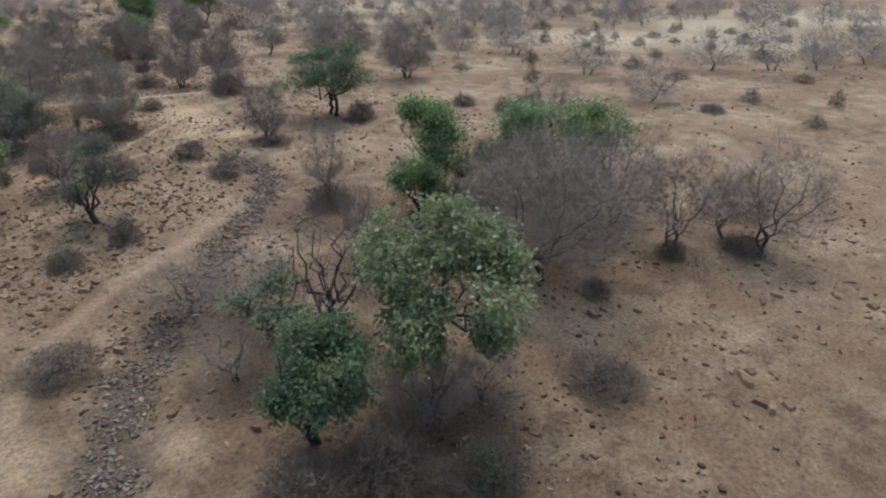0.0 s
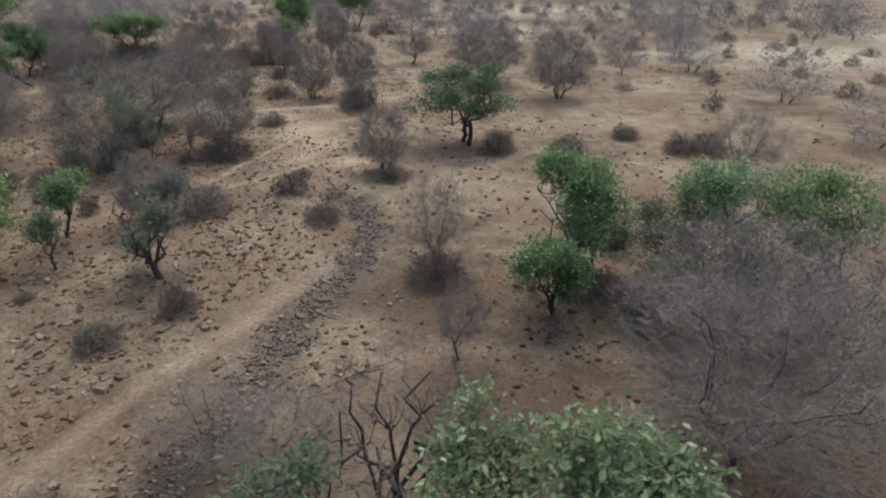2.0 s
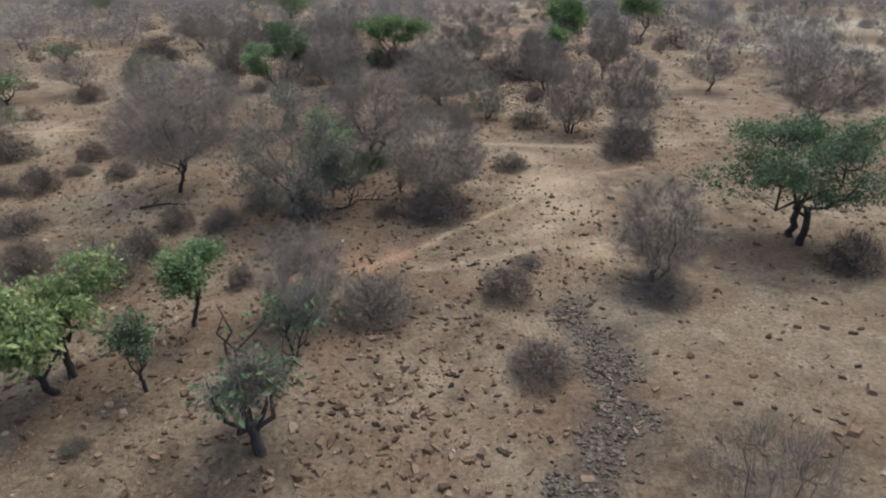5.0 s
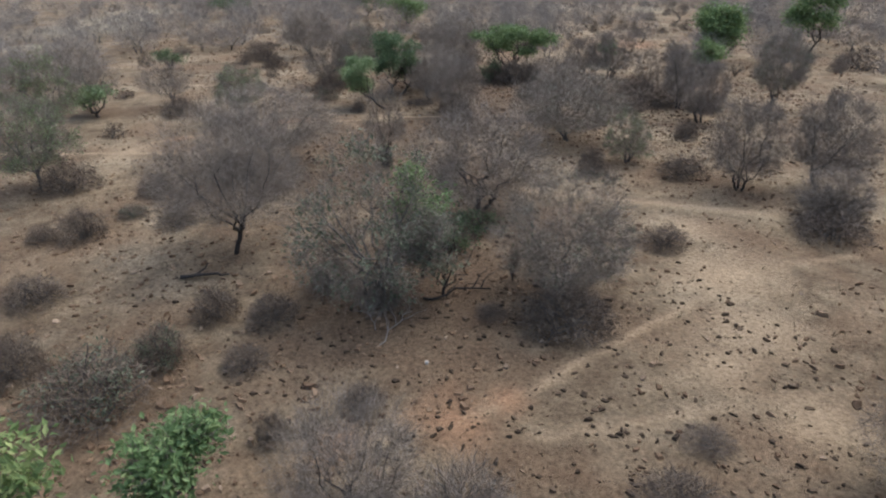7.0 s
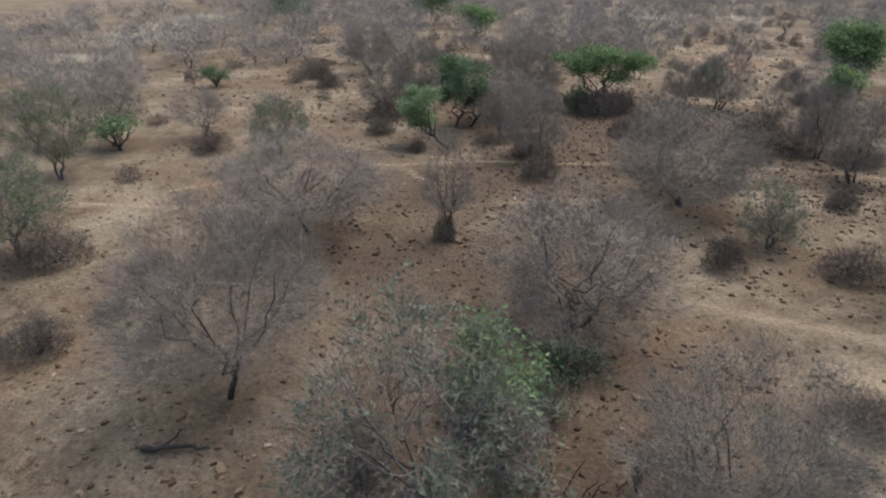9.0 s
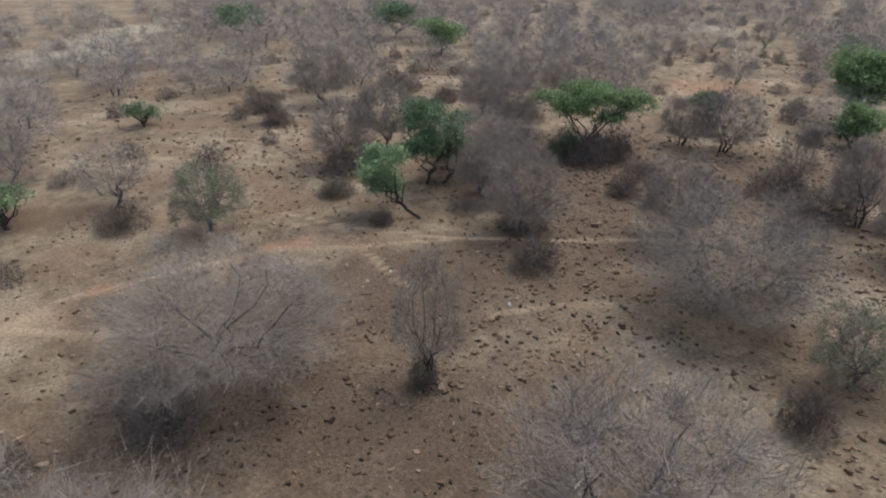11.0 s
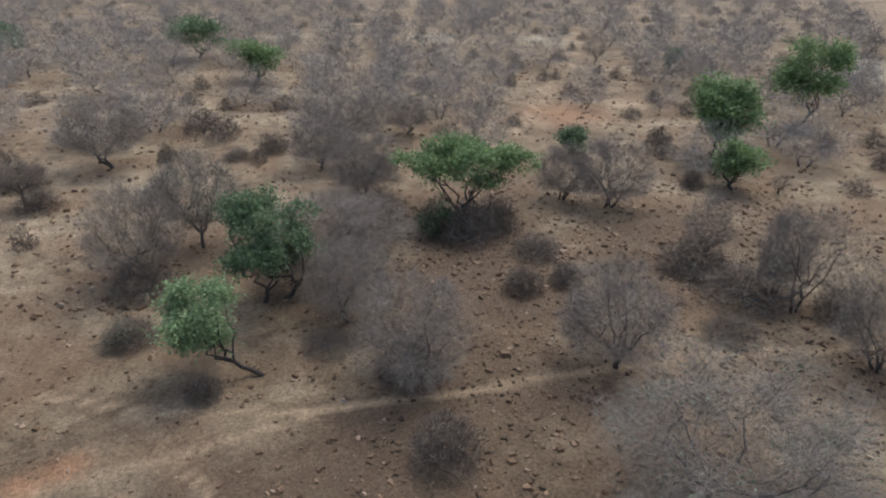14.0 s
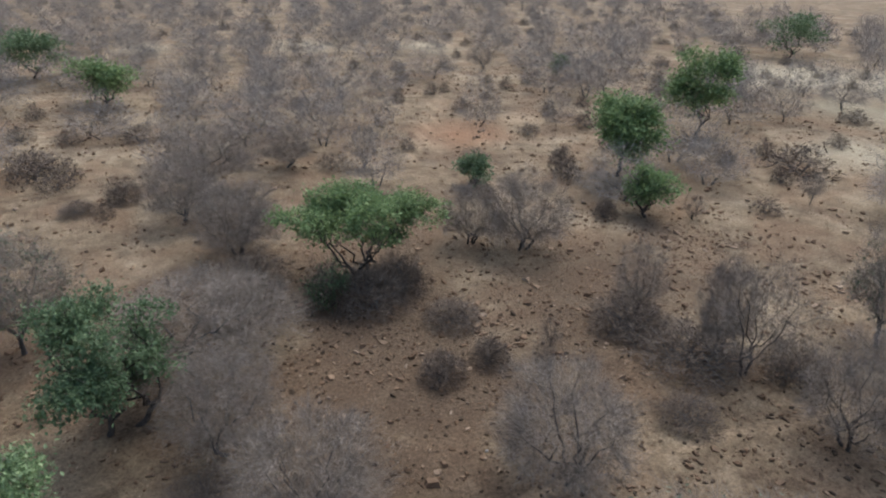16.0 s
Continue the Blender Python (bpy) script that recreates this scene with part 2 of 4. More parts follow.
def build_ground():
    xs, ys = axis(-12, 30, 0.35, 2600), axis(8, 84, 0.35, 2600)
    gx, gy = np.meshgrid(xs, ys)
    px, py = gx.ravel(), gy.ravel()
    gully = near_line(px, py, GULLY)
    near = calm(px, py)
    pz = 0.12 * lumps(px, py, 9.0, 0.0) * (near * 0.7 + 0.3) + (0.05 * lumps(px, py, 2.4, 3.0) + 0.03 * lumps(px, py, 0.8, 7.0)) * near
    pz = GROUND + pz - 0.22 * np.exp(-(gully / 1.1) ** 2)
    nx, ny = len(xs), len(ys)
    i = (np.arange(ny - 1)[:, None] * nx + np.arange(nx - 1)).ravel()
    me = mesh_of("ground", np.stack([px, py, pz], 1), np.stack([i, i + 1, i + nx + 1, i + nx], 1), True)
    wob = np.array([lump(x, y, 1.3, 11.0) + 0.6 * lump(x, y, 0.5, 15.0) for x, y in zip(px, py)])
    wob *= near
    big = np.array([lump(x, y, 6.0, 21.0) for x, y in zip(px, py)]) * (0.4 + 0.6 * near)
    track = np.zeros(len(px))
    for width, strength, line in TRACKS:
        d = near_line(px, py, line) + 0.15 * wob + 0.1 * big
        track = np.maximum(track, np.clip(1.3 - d / width * 1.5 + 0.25 * wob, 0, 1) * strength * np.clip(0.8 + 0.8 * big, 0.35, 1))

    def blobs(rows, soft):
        v = np.zeros(len(px))
        for bx, by, r in rows:
            d = np.hypot(px - bx, py - by) / r + 0.35 * wob + 0.35 * big
            v = np.maximum(v, np.clip((1.1 - d) / soft, 0, 1))
        return v

    track = np.maximum(track, 0.75 * blobs(SANDS, 1.1))
    # darker brown soil: a disc below each tree, then some broad patches
    dark_soil = np.zeros(len(px))
    for bx, by, r in UNDER_TREES:
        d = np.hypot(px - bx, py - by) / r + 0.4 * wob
        dark_soil = np.maximum(dark_soil, 0.45 * np.clip(1.15 - d, 0, 1))
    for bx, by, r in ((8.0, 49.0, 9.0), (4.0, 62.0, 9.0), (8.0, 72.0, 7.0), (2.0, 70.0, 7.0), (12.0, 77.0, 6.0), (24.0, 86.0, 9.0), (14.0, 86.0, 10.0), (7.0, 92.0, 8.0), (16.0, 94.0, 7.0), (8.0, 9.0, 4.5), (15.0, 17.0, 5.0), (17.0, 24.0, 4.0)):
        dark_soil = np.maximum(dark_soil, 0.8 * np.clip(1.5 * (1.0 - np.hypot(px - bx, py - by) / r + 0.3 * wob + 0.5 * big), 0, 1))
    rubble = np.clip(1.3 - (gully + 0.8 * wob) / 1.1, 0, 1) * 0.8
    for name, v in (("track", track), ("rust", 0.68 * blobs(RUSTS, 0.9)), ("straw", 0.62 * blobs(STRAWS, 0.8)), ("dark_soil", dark_soil), ("rubble", rubble)):
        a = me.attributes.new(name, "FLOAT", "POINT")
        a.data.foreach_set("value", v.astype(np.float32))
    tagged(link("ground", me, soil), "dry tan and brown stony soil with pale footpaths", "ground", kind="structure")


# ---- growing things ----
def unit(v):
    return v / np.maximum(np.linalg.norm(v, axis=-1, keepdims=True), 1e-6)


def tube(path, r0, r1, sides, verts, faces):
    """Adds a tapered, closed-tipped tube along a path."""
    n = len(path)
    tan = unit(np.gradient(path, axis=0))
    ref = np.array([0.31, 0.95, 0.05]) if abs(tan[0][1]) < 0.8 else np.array([0.95, 0.1, 0.3])
    a = unit(np.cross(tan, ref))
    b = np.cross(tan, a)
    rad = r0 + (r1 - r0) * np.linspace(0, 1, n) ** 0.8
    start = sum(len(v) for v in verts)
    ang = np.arange(sides) * 2 * math.pi / sides
    ring = path[:, None] + rad[:, None, None] * (np.cos(ang)[None, :, None] * a[:, None] + np.sin(ang)[None, :, None] * b[:, None])
    verts.append(ring.reshape(-1, 3))
    for i in range(n - 1):
        for k in range(sides):
            q = start + i * sides
            faces.append((q + k, q + (k + 1) % sides, q + sides + (k + 1) % sides, q + sides + k))
    faces.append(tuple(start + (n - 1) * sides + k for k in range(sides)))


def bend(rng, a, b, n, sag, wild):
    """A curved way from a to b: it sets out sideways and rises (sag > 0) or droops towards its end."""
    k = np.linspace(0, 1, n)[:, None]
    p = a + (b - a) * k
    d = np.linalg.norm(b - a)
    p[:, 2] += (-sag * d * np.sin(k * math.pi))[:, 0]
    p[1:-1] += rng.normal(0, wild * d, (n - 2, 3))
    return p


def in_crown(rng, n, c, r, seed, shell=0.5, flat=1.0):
    """Points in an uneven crown; flat < 1 draws its underside up, as in a dome."""
    d = unit(rng.normal(0, 1, (n, 3)))
    k = rng.uniform(0, 1, n) ** (1 / 3 if shell < 0.4 else 1 / (2 + 5 * shell))
    lumpy = np.array([0.88 + 0.38 * noise.noise((v[0] * 1.7 + seed, v[1] * 1.7, v[2] * 1.7)) for v in d])
    p = d * r * (k * lumpy)[:, None]
    p[:, 2] = np.where(p[:, 2] < 0, p[:, 2] * flat, p[:, 2])
    return c + p


def in_lobes(rng, n, c, r, seed, lobes=8, tight=1.0):
    """Points on the shells of a few overlapping lobes: an uneven crown with gaps."""
    own = np.random.default_rng(seed + 5)
    d = unit(own.normal(0, 1, (lobes, 3)) + np.array([0, 0, 0.25]))
    mid = d * own.uniform(0.42, 0.68 if lobes < 12 else 0.82, (lobes, 1))
    rad = own.uniform(0.26, 0.44, lobes) * min(1.08, math.sqrt(9.0 / lobes)) * tight
    pick = rng.integers(0, lobes, n)
    e = unit(rng.normal(0, 1, (n, 3)) + np.array([0, 0, 0.35])) * (rng.uniform(0.1, 1, n) ** 0.3)[:, None]
    return c + (mid[pick] + e * rad[pick][:, None]) * r


def grow(seed, h, w, low, lean, limbs, secs, ters, thick, fork=None, stems=1, spread=0.0, wild=0.05, lobes=0, tight=1.0):
    """The wood of a tree: trunks, limbs, and branches that fill its crown."""
    rng = np.random.default_rng(seed)
    mid = 0.5 if lobes else 0.34
    c = np.array([lean[0], lean[1], h * (low + (1 - low) * mid)])
    r = np.array([w / 2, w / 2, h * (1 - low) * (1 - mid)])
    trunks, limb_paths, branch = [], [], []
    for s in range(stems):
        ang = rng.uniform(0, 6.28)
        foot = np.array([math.cos(ang) * spread, math.sin(ang) * spread, -0.12])
        top = np.array([lean[0] * 0.62, lean[1] * 0.62, h * (fork or max(0.14, low * 0.75))])
        top[:2] += foot[:2] * 1.6 + rng.normal(0, 0.05 * h, 2)
        trunks.append((bend(rng, foot, top, 6, 0.0, wild * 0.6), thick, thick * 0.72))
        n = max(2, limbs // stems)
        for i in range(n):
            az = 6.283 * (i + rng.uniform(-0.3, 0.3)) / n + ang
            el = rng.uniform(-0.05, 0.75)
            goal = c + r * np.array([math.cos(az) * 0.62 * math.cos(el), math.sin(az) * 0.62 * math.cos(el), math.sin(el) * 0.75])
            limb_paths.append((bend(rng, trunks[-1][0][-1 - (i % 2)], goal, 7, 0.07, wild * 0.8), thick * 0.5, thick * 0.13))
    lp = np.concatenate([p[2:] for p, _, _ in limb_paths])
    sec_paths = []
    for g in (in_lobes(rng, secs, c, r * 0.9, seed, lobes, tight) if lobes else in_crown(rng, secs, c, r, seed, 0.5, 0.5)):
        cost = np.linalg.norm(lp - g, axis=1) + 0.7 * np.maximum(lp[:, 2] - g[2] + 0.2 * h, 0)
        sec_paths.append((bend(rng, lp[np.argmin(cost + rng.uniform(0, 0.15 * h, len(lp)))], g, 5, 0.05, wild), thick * 0.16, thick * 0.05))
    sp = np.concatenate([p[1:] for p, _, _ in sec_paths])
    ter_paths = []
    for g in (in_lobes(rng, ters, c, r, seed, lobes, tight) if lobes else in_crown(rng, ters, c, r * 1.05, seed, 0.45, 0.5)):
        cost = np.linalg.norm(sp - g, axis=1)
        ter_paths.append((bend(rng, sp[np.argmin(cost)], g, 3, 0.04, wild), thick * 0.06, thick * 0.02))
    return rng, c, r, trunks, limb_paths, sec_paths, ter_paths


def spikes(rng, foot, way, length, width):
    """Thin three-sided twigs, bent once."""
    n = len(foot)
    way = unit(way)
    side = unit(np.cross(way, unit(rng.normal(0, 1, (n, 3)))))
    other = np.cross(way, side)
    length, width = np.broadcast_to(length, n)[:, None], np.broadcast_to(width, n)[:, None]
    v = np.stack([foot + side * width * 0.5, foot + (-0.5 * side + 0.87 * other) * width * 0.5, foot + (-0.5 * side - 0.87 * other) * width * 0.5,
                  foot + way * length + side * length * 0.12], 1)
    i = np.arange(n)[:, None] * 4
    f = np.concatenate([np.stack([i[:, 0] + a, i[:, 0] + b, i[:, 0] + 3], 1) for a, b in ((0, 1), (1, 2), (2, 0))])
    return v.reshape(-1, 3), f


def fine_twigs(rng, foot, way, length, width):
    """Hair-thin end twigs, each a sliver that tapers to its tip."""
    n = len(foot)
    way = unit(way)
    side = unit(np.cross(way, unit(rng.normal(0, 1, (n, 3))))) * np.broadcast_to(width, n)[:, None] * 0.5
    v = np.stack([foot + side, foot - side, foot + way * np.broadcast_to(length, n)[:, None]], 1)
    return v.reshape(-1, 3), np.arange(n * 3).reshape(-1, 3)


def along(rng, paths, n, lo=0.3):
    """n random points on paths, with the way of the path there."""
    pick = rng.integers(0, len(paths), n)
    k = rng.uniform(lo, 1, n)
    pts, way = np.zeros((n, 3)), np.zeros((n, 3))
    for i in range(n):
        p = paths[pick[i]][0]
        u = k[i] * (len(p) - 1)
        j = min(int(u), len(p) - 2)
        pts[i] = p[j] + (p[j + 1] - p[j]) * (u - j)
        way[i] = p[j + 1] - p[j]
    return pts, unit(way)


def twig_cloud(rng, c, r, paths, n, length, width, rise=0.3):
    pts, way = along(rng, paths, n)
    way = way * 0.7 + unit((pts - c) / r) * 0.6 + rng.normal(0, 0.45, (n, 3)) + np.array([0, 0, rise])
    return spikes(rng, pts, way, length * rng.uniform(0.5, 1.4, n), width * rng.uniform(0.6, 1.3, n))


def twig_haze(rng, c, r, paths, n, length, width, rise=0.35, seed=0, fill=0.0):
    """End twigs, part of them on the branches, part filling the crown evenly."""
    pts, way = along(rng, paths, n, 0.15)
    pts = pts + rng.normal(0, 0.13, (n, 3))
    k = int(n * fill)
    if k:
        pts[:k], way[:k] = in_crown(rng, k, c, r * 1.02, seed, 0.42, 0.5), 0
    way = way * 0.4 + unit((pts - c) / r) * 0.45 + rng.normal(0, 0.7, (n, 3)) + np.array([0, 0, rise])
    return fine_twigs(rng, pts, way, length * rng.uniform(0.5, 1.4, n), width * rng.uniform(0.6, 1.3, n))


def leaf_cloud(rng, c, r, tips, per, spread, size, droop=0.0):
    """Clumps of folded leaves round the tips of the branches."""
    n = len(tips) * per
    at = np.repeat(tips, per, axis=0) + rng.normal(0, 1, (n, 3)) * spread * np.array([1, 1, 0.75])
    way = unit(unit(rng.normal(0, 1, (n, 3))) + 0.5 * unit((at - c) / r) + np.array([0, 0, -droop]))
    up = unit(rng.normal(0, 0.6, (n, 3)) + np.array([0, 0, 1.0]))
    side = unit(np.cross(way, up))
    nor = np.cross(side, way)
    s = (size * rng.uniform(0.65, 1.35, n))[:, None]
    v = np.stack([at, at + way * s * 0.55 + side * s * 0.28 + nor * s * 0.1, at + way * s * 1.15, at + way * s * 0.55 - side * s * 0.28 + nor * s * 0.1], 1)
    i = np.arange(n)[:, None] * 4
    return v.reshape(-1, 3), np.concatenate([i + np.array([0, 1, 2]), i + np.array([0, 2, 3])])


def wood_mesh(name, groups):
    verts, faces = [], []
    for paths, sides in groups:
        for p, r0, r1 in paths:
            tube(p, r0, r1, sides, verts, faces)
    return mesh_of(name, np.concatenate(verts), faces, True)


def join(*clouds):
    verts, faces, n = [], [], 0
    for v, f in clouds:
        verts.append(v)
        faces.append(f + n)
        n += len(v)
    return np.concatenate(verts), np.concatenate(faces)


def stand(name, x, y, label, category, group="", scale=(1, 1, 1), turn=0.0):
    ob = tagged(new(name), label, category, group)
    ob.matrix_basis = Matrix.Translation((x, y, ground_z(x, y))) @ Matrix.Rotation(turn, 4, "Z") @ Matrix.Diagonal((*scale, 1))
    ob.empty_display_size = 0.3
    return ob


KINDS, FIT = {}, {}
# where things stand and how much room they take; where soil under trees is browner
PLACED, UNDER_TREES = [], []


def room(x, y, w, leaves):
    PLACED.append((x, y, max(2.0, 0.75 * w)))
    # leaves: the soil below is tinted darker brown, out to about the crown's width
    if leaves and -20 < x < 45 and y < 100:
        UNDER_TREES.append((x, y, 0.55 * w))


def bare_kind(key, seed, twigs, width, low=0.3, stems=1, fork=None, green=0, secs=50, ters=115, limbs=6, thick=0.11, far=False, length=0.5, leaf="grey", fill=0.5, leaf_size=0.11, wild=0.05, mat=None):
    """A leafless tree, 5 m high and 5 m wide, ready to be set out."""
    rng, c, r, trunks, limb, sec, ter = grow(seed, 5.0, 5.0, low, (0, 0), limbs, secs, ters, thick, fork, stems, 0.18, wild)
    if far:
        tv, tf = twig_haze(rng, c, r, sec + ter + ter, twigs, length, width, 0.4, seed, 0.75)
    else:
        tv, tf = join(twig_cloud(rng, c, r, sec + ter + ter, twigs // 10, length, width * 1.4), twig_haze(rng, c, r, ter + sec, twigs, length, width, 0.35, seed, fill))
    wood = grey_bark if seed % 2 else bark
    if far:
        parts = [("trunk", wood_mesh("trunk", [(trunks, 4), (limb, 3)]), wood, "")]
    else:
        parts = [("trunk", wood_mesh("trunk", [(trunks, 7)]), wood, "")]
        for p in limb:
            parts.append(("limb", wood_mesh("limb", [([p], 6)]), wood, ""))
        parts.append(("branchwork", wood_mesh("branchwork", [(sec, 4), (ter, 3)]), bark if key == "twisted" else branch_bark, ""))
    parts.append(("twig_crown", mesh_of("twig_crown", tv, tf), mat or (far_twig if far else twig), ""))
    if green:
        pts, _ = along(rng, ter, green)
        parts.append(("foliage", mesh_of("foliage", *leaf_cloud(rng, c, r, pts, 5, 0.16, leaf_size)), LEAF[leaf], "sparse grey-green leaves"))
    FIT[key] = (2.5 / np.percentile(np.hypot(tv[:, 0], tv[:, 1]), 95), 5.0 / np.percentile(tv[:, 2], 97))
    KINDS[key] = parts


def bare_tree(x, y, h, w, key, label="leafless grey-brown thorn tree with fine twiggy crown", group="leafless thorn trees", turn=None):
    turn = (x * 12.9 + y * 7.7) % 6.28 if turn is None else turn
    room(x, y, w, True)
    wide, tall = w / 5 * FIT[key][0], h / 5 * FIT[key][1]
    ob = stand("bare_tree", x, y, label, "tree", group, (wide, wide, tall), turn)
    trunk = None
    for name, me, mat, text in KINDS[key]:
        made = link(name, me, mat, trunk if name == "limb" else ob, text)
        trunk = made if name == "trunk" else trunk


def bush_kind(key, seed, twigs, width, stems=13, green=0, length=0.24, rise=0.2, mat=None):
    """A low bush, 1 m high and 1.6 m wide."""
    rng = np.random.default_rng(seed)
    c, r = np.array([0, 0, 0.12]), np.array([0.8, 0.8, 0.88])
    stem = []
    for g in in_crown(rng, stems * 2, c, r, seed, 0.6):
        g[2] = abs(g[2] - 0.1) + 0.08
        foot = np.array([rng.normal(0, 0.13), rng.normal(0, 0.13), -0.06])
        stem.append((bend(rng, foot, g, 4, -0.12, 0.05), 0.016, 0.005))
    pts = in_crown(rng, twigs, c, r * 0.98, seed, 0.4)
    pts[:, 2] = np.abs(pts[:, 2] - 0.06)
    way = unit(rng.normal(0, 1, (twigs, 3))) * 0.9 + unit(pts) * 0.45 + np.array([0, 0, rise])
    tv, tf = fine_twigs(rng, pts, way, length * rng.uniform(0.4, 1.3, twigs), width * rng.uniform(0.6, 1.3, twigs))
    tv[:, 2] = np.maximum(tv[:, 2], -0.05)
    FIT[key] = (0.8 / np.percentile(np.hypot(tv[:, 0], tv[:, 1]), 93), 1.0 / np.percentile(tv[:, 2], 96))
    parts = [("stem_clump", wood_mesh("stem_clump", [(stem, 3)]), grey_bark, ""), ("twig_crown", mesh_of("twig_crown", tv, tf), mat or bush_twig, "")]
    if green:
        q, _ = along(rng, stem, green, 0.5)
        parts.append(("foliage", mesh_of("foliage", *leaf_cloud(rng, c, r, q, 6, 0.09, 0.055)), LEAF["grey" if green < 130 else "deep"], "small grey-green leaves"))
    KINDS[key] = parts


def bush(x, y, h, w, key, label="low dry grey-brown thorny bush on stony soil"):
    room(x, y, 0.65 * w, False)
    ob = stand("bush", x, y, label, "bush", "dry bushes", (w / 1.6 * FIT[key][0], w / 1.6 * FIT[key][0], h * FIT[key][1]), (x * 3.7 + y * 9.1) % 6.28)
    for name, me, mat, text in KINDS[key]:
        link(name, me, mat, ob, text)


def leafy_tree(x, y, h, w, leaf, label, low=0.3, lean=(0, 0), stems=1, tips=150, per=34, size=0.12, spread=0.19, limbs=6, thick=0.11, droop=0.15, twigs=500, seed=None, fork=None, lobes=8, tight=1.0):
    room(x, y, w, True)
    seed = int(x * 31 + y * 17) % 9973 if seed is None else seed
    rng, c, r, trunks, limb, sec, ter = grow(seed, h, w, low, lean, limbs, max(24, tips // 4), tips, thick, fork, stems, 0.35 if stems > 1 else 0.0, 0.06, lobes, tight)
    ends = np.concatenate([np.array([p[-1] for p, _, _ in ter]), np.array([p[-1] for p, _, _ in sec])])
    wide = (w / 2 - spread * 0.6) / np.percentile(np.hypot(ends[:, 0] - c[0], ends[:, 1] - c[1]), 93)
    tall = (h - spread * 0.5) / np.percentile(ends[:, 2], 97)
    ob = stand("leafy_tree", x, y, label, "tree", "green leafy trees", (wide, wide, tall))
    stands = [link("trunk", wood_mesh("trunk", [([p], 8)]), bark, ob) for p in trunks]
    for i, p in enumerate(limb):
        link("limb", wood_mesh("limb", [([p], 6)]), bark, stands[i * len(stands) // len(limb)])
    link("branchwork", wood_mesh("branchwork", [(sec, 4), (ter, 3)]), bark, ob)
    link("crown", mesh_of("crown", *leaf_cloud(rng, c, r, ends, per, spread, size, droop)), LEAF[leaf], ob)
    if twigs:
        link("twig_crown", mesh_of("twig_crown", *twig_haze(rng, c, r, ter, twigs, 0.35, 0.012)), twig, ob)


# ---- stones ----
def stone_cloud(rng, px, py, pz, size, flat):
    n = len(px)
    ang = np.arange(5) / 5 * 2 * math.pi + rng.uniform(-0.45, 0.45, (n, 5))
    rad = size[:, None] * rng.uniform(0.5, 1.2, (n, 5))
    stretch, turn = rng.uniform(0.35, 0.9, n)[:, None], rng.uniform(0, 6.28, n)[:, None]
    hi = (size * flat)[:, None]
    tilt = rng.normal(0, 0.22, (n, 2, 1))

    def ring(k, z):
        u, v = np.cos(ang) * rad * k, np.sin(ang) * rad * k * stretch
        x, y = u * np.cos(turn) - v * np.sin(turn), u * np.sin(turn) + v * np.cos(turn)
        return np.stack([px[:, None] + x, py[:, None] + y, pz[:, None] + z + tilt[:, 0] * x + tilt[:, 1] * y], 2)

    low, top = ring(1.0, -0.35 * hi), ring(rng.uniform(0.6, 0.9, (n, 1)), hi * rng.uniform(0.7, 1.25, (n, 5)))
    v = np.concatenate([low, top], 1).reshape(-1, 3)
    i = np.arange(n) * 10
    faces = [np.stack([i + k, i + (k + 1) % 5, i + 5 + (k + 1) % 5, i + 5 + k], 1) for k in range(5)]
    quads = np.concatenate(faces).tolist()
    caps = np.stack([i + 5 + k for k in range(5)], 1).tolist()
    return v, quads + caps


def lumps(px, py, s, k):
    return np.array([noise.noise((x / s, y / s, k)) for x, y in zip(px, py)])


def ground_zs(px, py):
    g = near_line(px, py, GULLY)
    return GROUND + 0.12 * lumps(px, py, 9.0, 0.0) * (calm(px, py) * 0.7 + 0.3) + 0.05 * lumps(px, py, 2.4, 3.0) * calm(px, py) - 0.22 * np.exp(-(g / 1.1) ** 2)


def loose_stones(name, seed, n, box, lo, hi, label, dens, mat=None, kind_of="stones"):
    rng = np.random.default_rng(seed)
    px, py = rng.uniform(box[0], box[1], n), rng.uniform(box[2], box[3], n)
    keep = dens(px, py) > rng.uniform(0.1, 1.1, n)
    px, py = px[keep], py[keep]
    size = lo + (hi - lo) * rng.uniform(0, 1, len(px)) ** 2.6
    tagged(link(name, mesh_of(name, *stone_cloud(rng, px, py, ground_zs(px, py), size, rng.uniform(0.25, 0.6, len(px)))), mat or stone), label, kind_of, kind="stuff")


def stone_density(px, py):
    d = 0.56 + 0.5 * lumps(px, py, 5.0, 31.0) + 0.35 * lumps(px, py, 1.6, 37.0)
    # thickest on the slope beside the first footpath and beyond the crossing paths
    d += 0.22 * np.clip((py - 40.0) / 12.0, 0, 1) * np.clip((92.0 - py) / 10.0, 0, 1)
    d += 0.6 * np.clip(1.3 - np.hypot(px - 4.0, py - 29.0) / 10.0, 0, 1) + 0.3 * np.clip(1.2 - np.hypot(px - 15.0, py - 82.0) / 9.0, 0, 1)
    for bx, by, r in ((26.0, 72.5, 9.0), (19.0, 80.0, 8.0), (12.5, 80.5, 6.0), (29.0, 88.0, 10.0), (28.0, 74.0, 8.0), (-2.0, 48.0, 8.0), (-1.0, 45.0, 6.0), (13.0, 70.0, 6.0), (24.0, 62.0, 5.0)):
        d += 0.35 * np.clip(1.3 - np.hypot(px - bx, py - by) / r, 0, 1)
    for width, _, line in TRACKS[:9]:
        d = np.where(near_line(px, py, line) < width * 1.2, d * 0.15, d)
    for bx, by, r in SANDS:
        d = np.where(np.hypot(px - bx, py - by) < r * 0.8, d * 0.35, d)
    return d


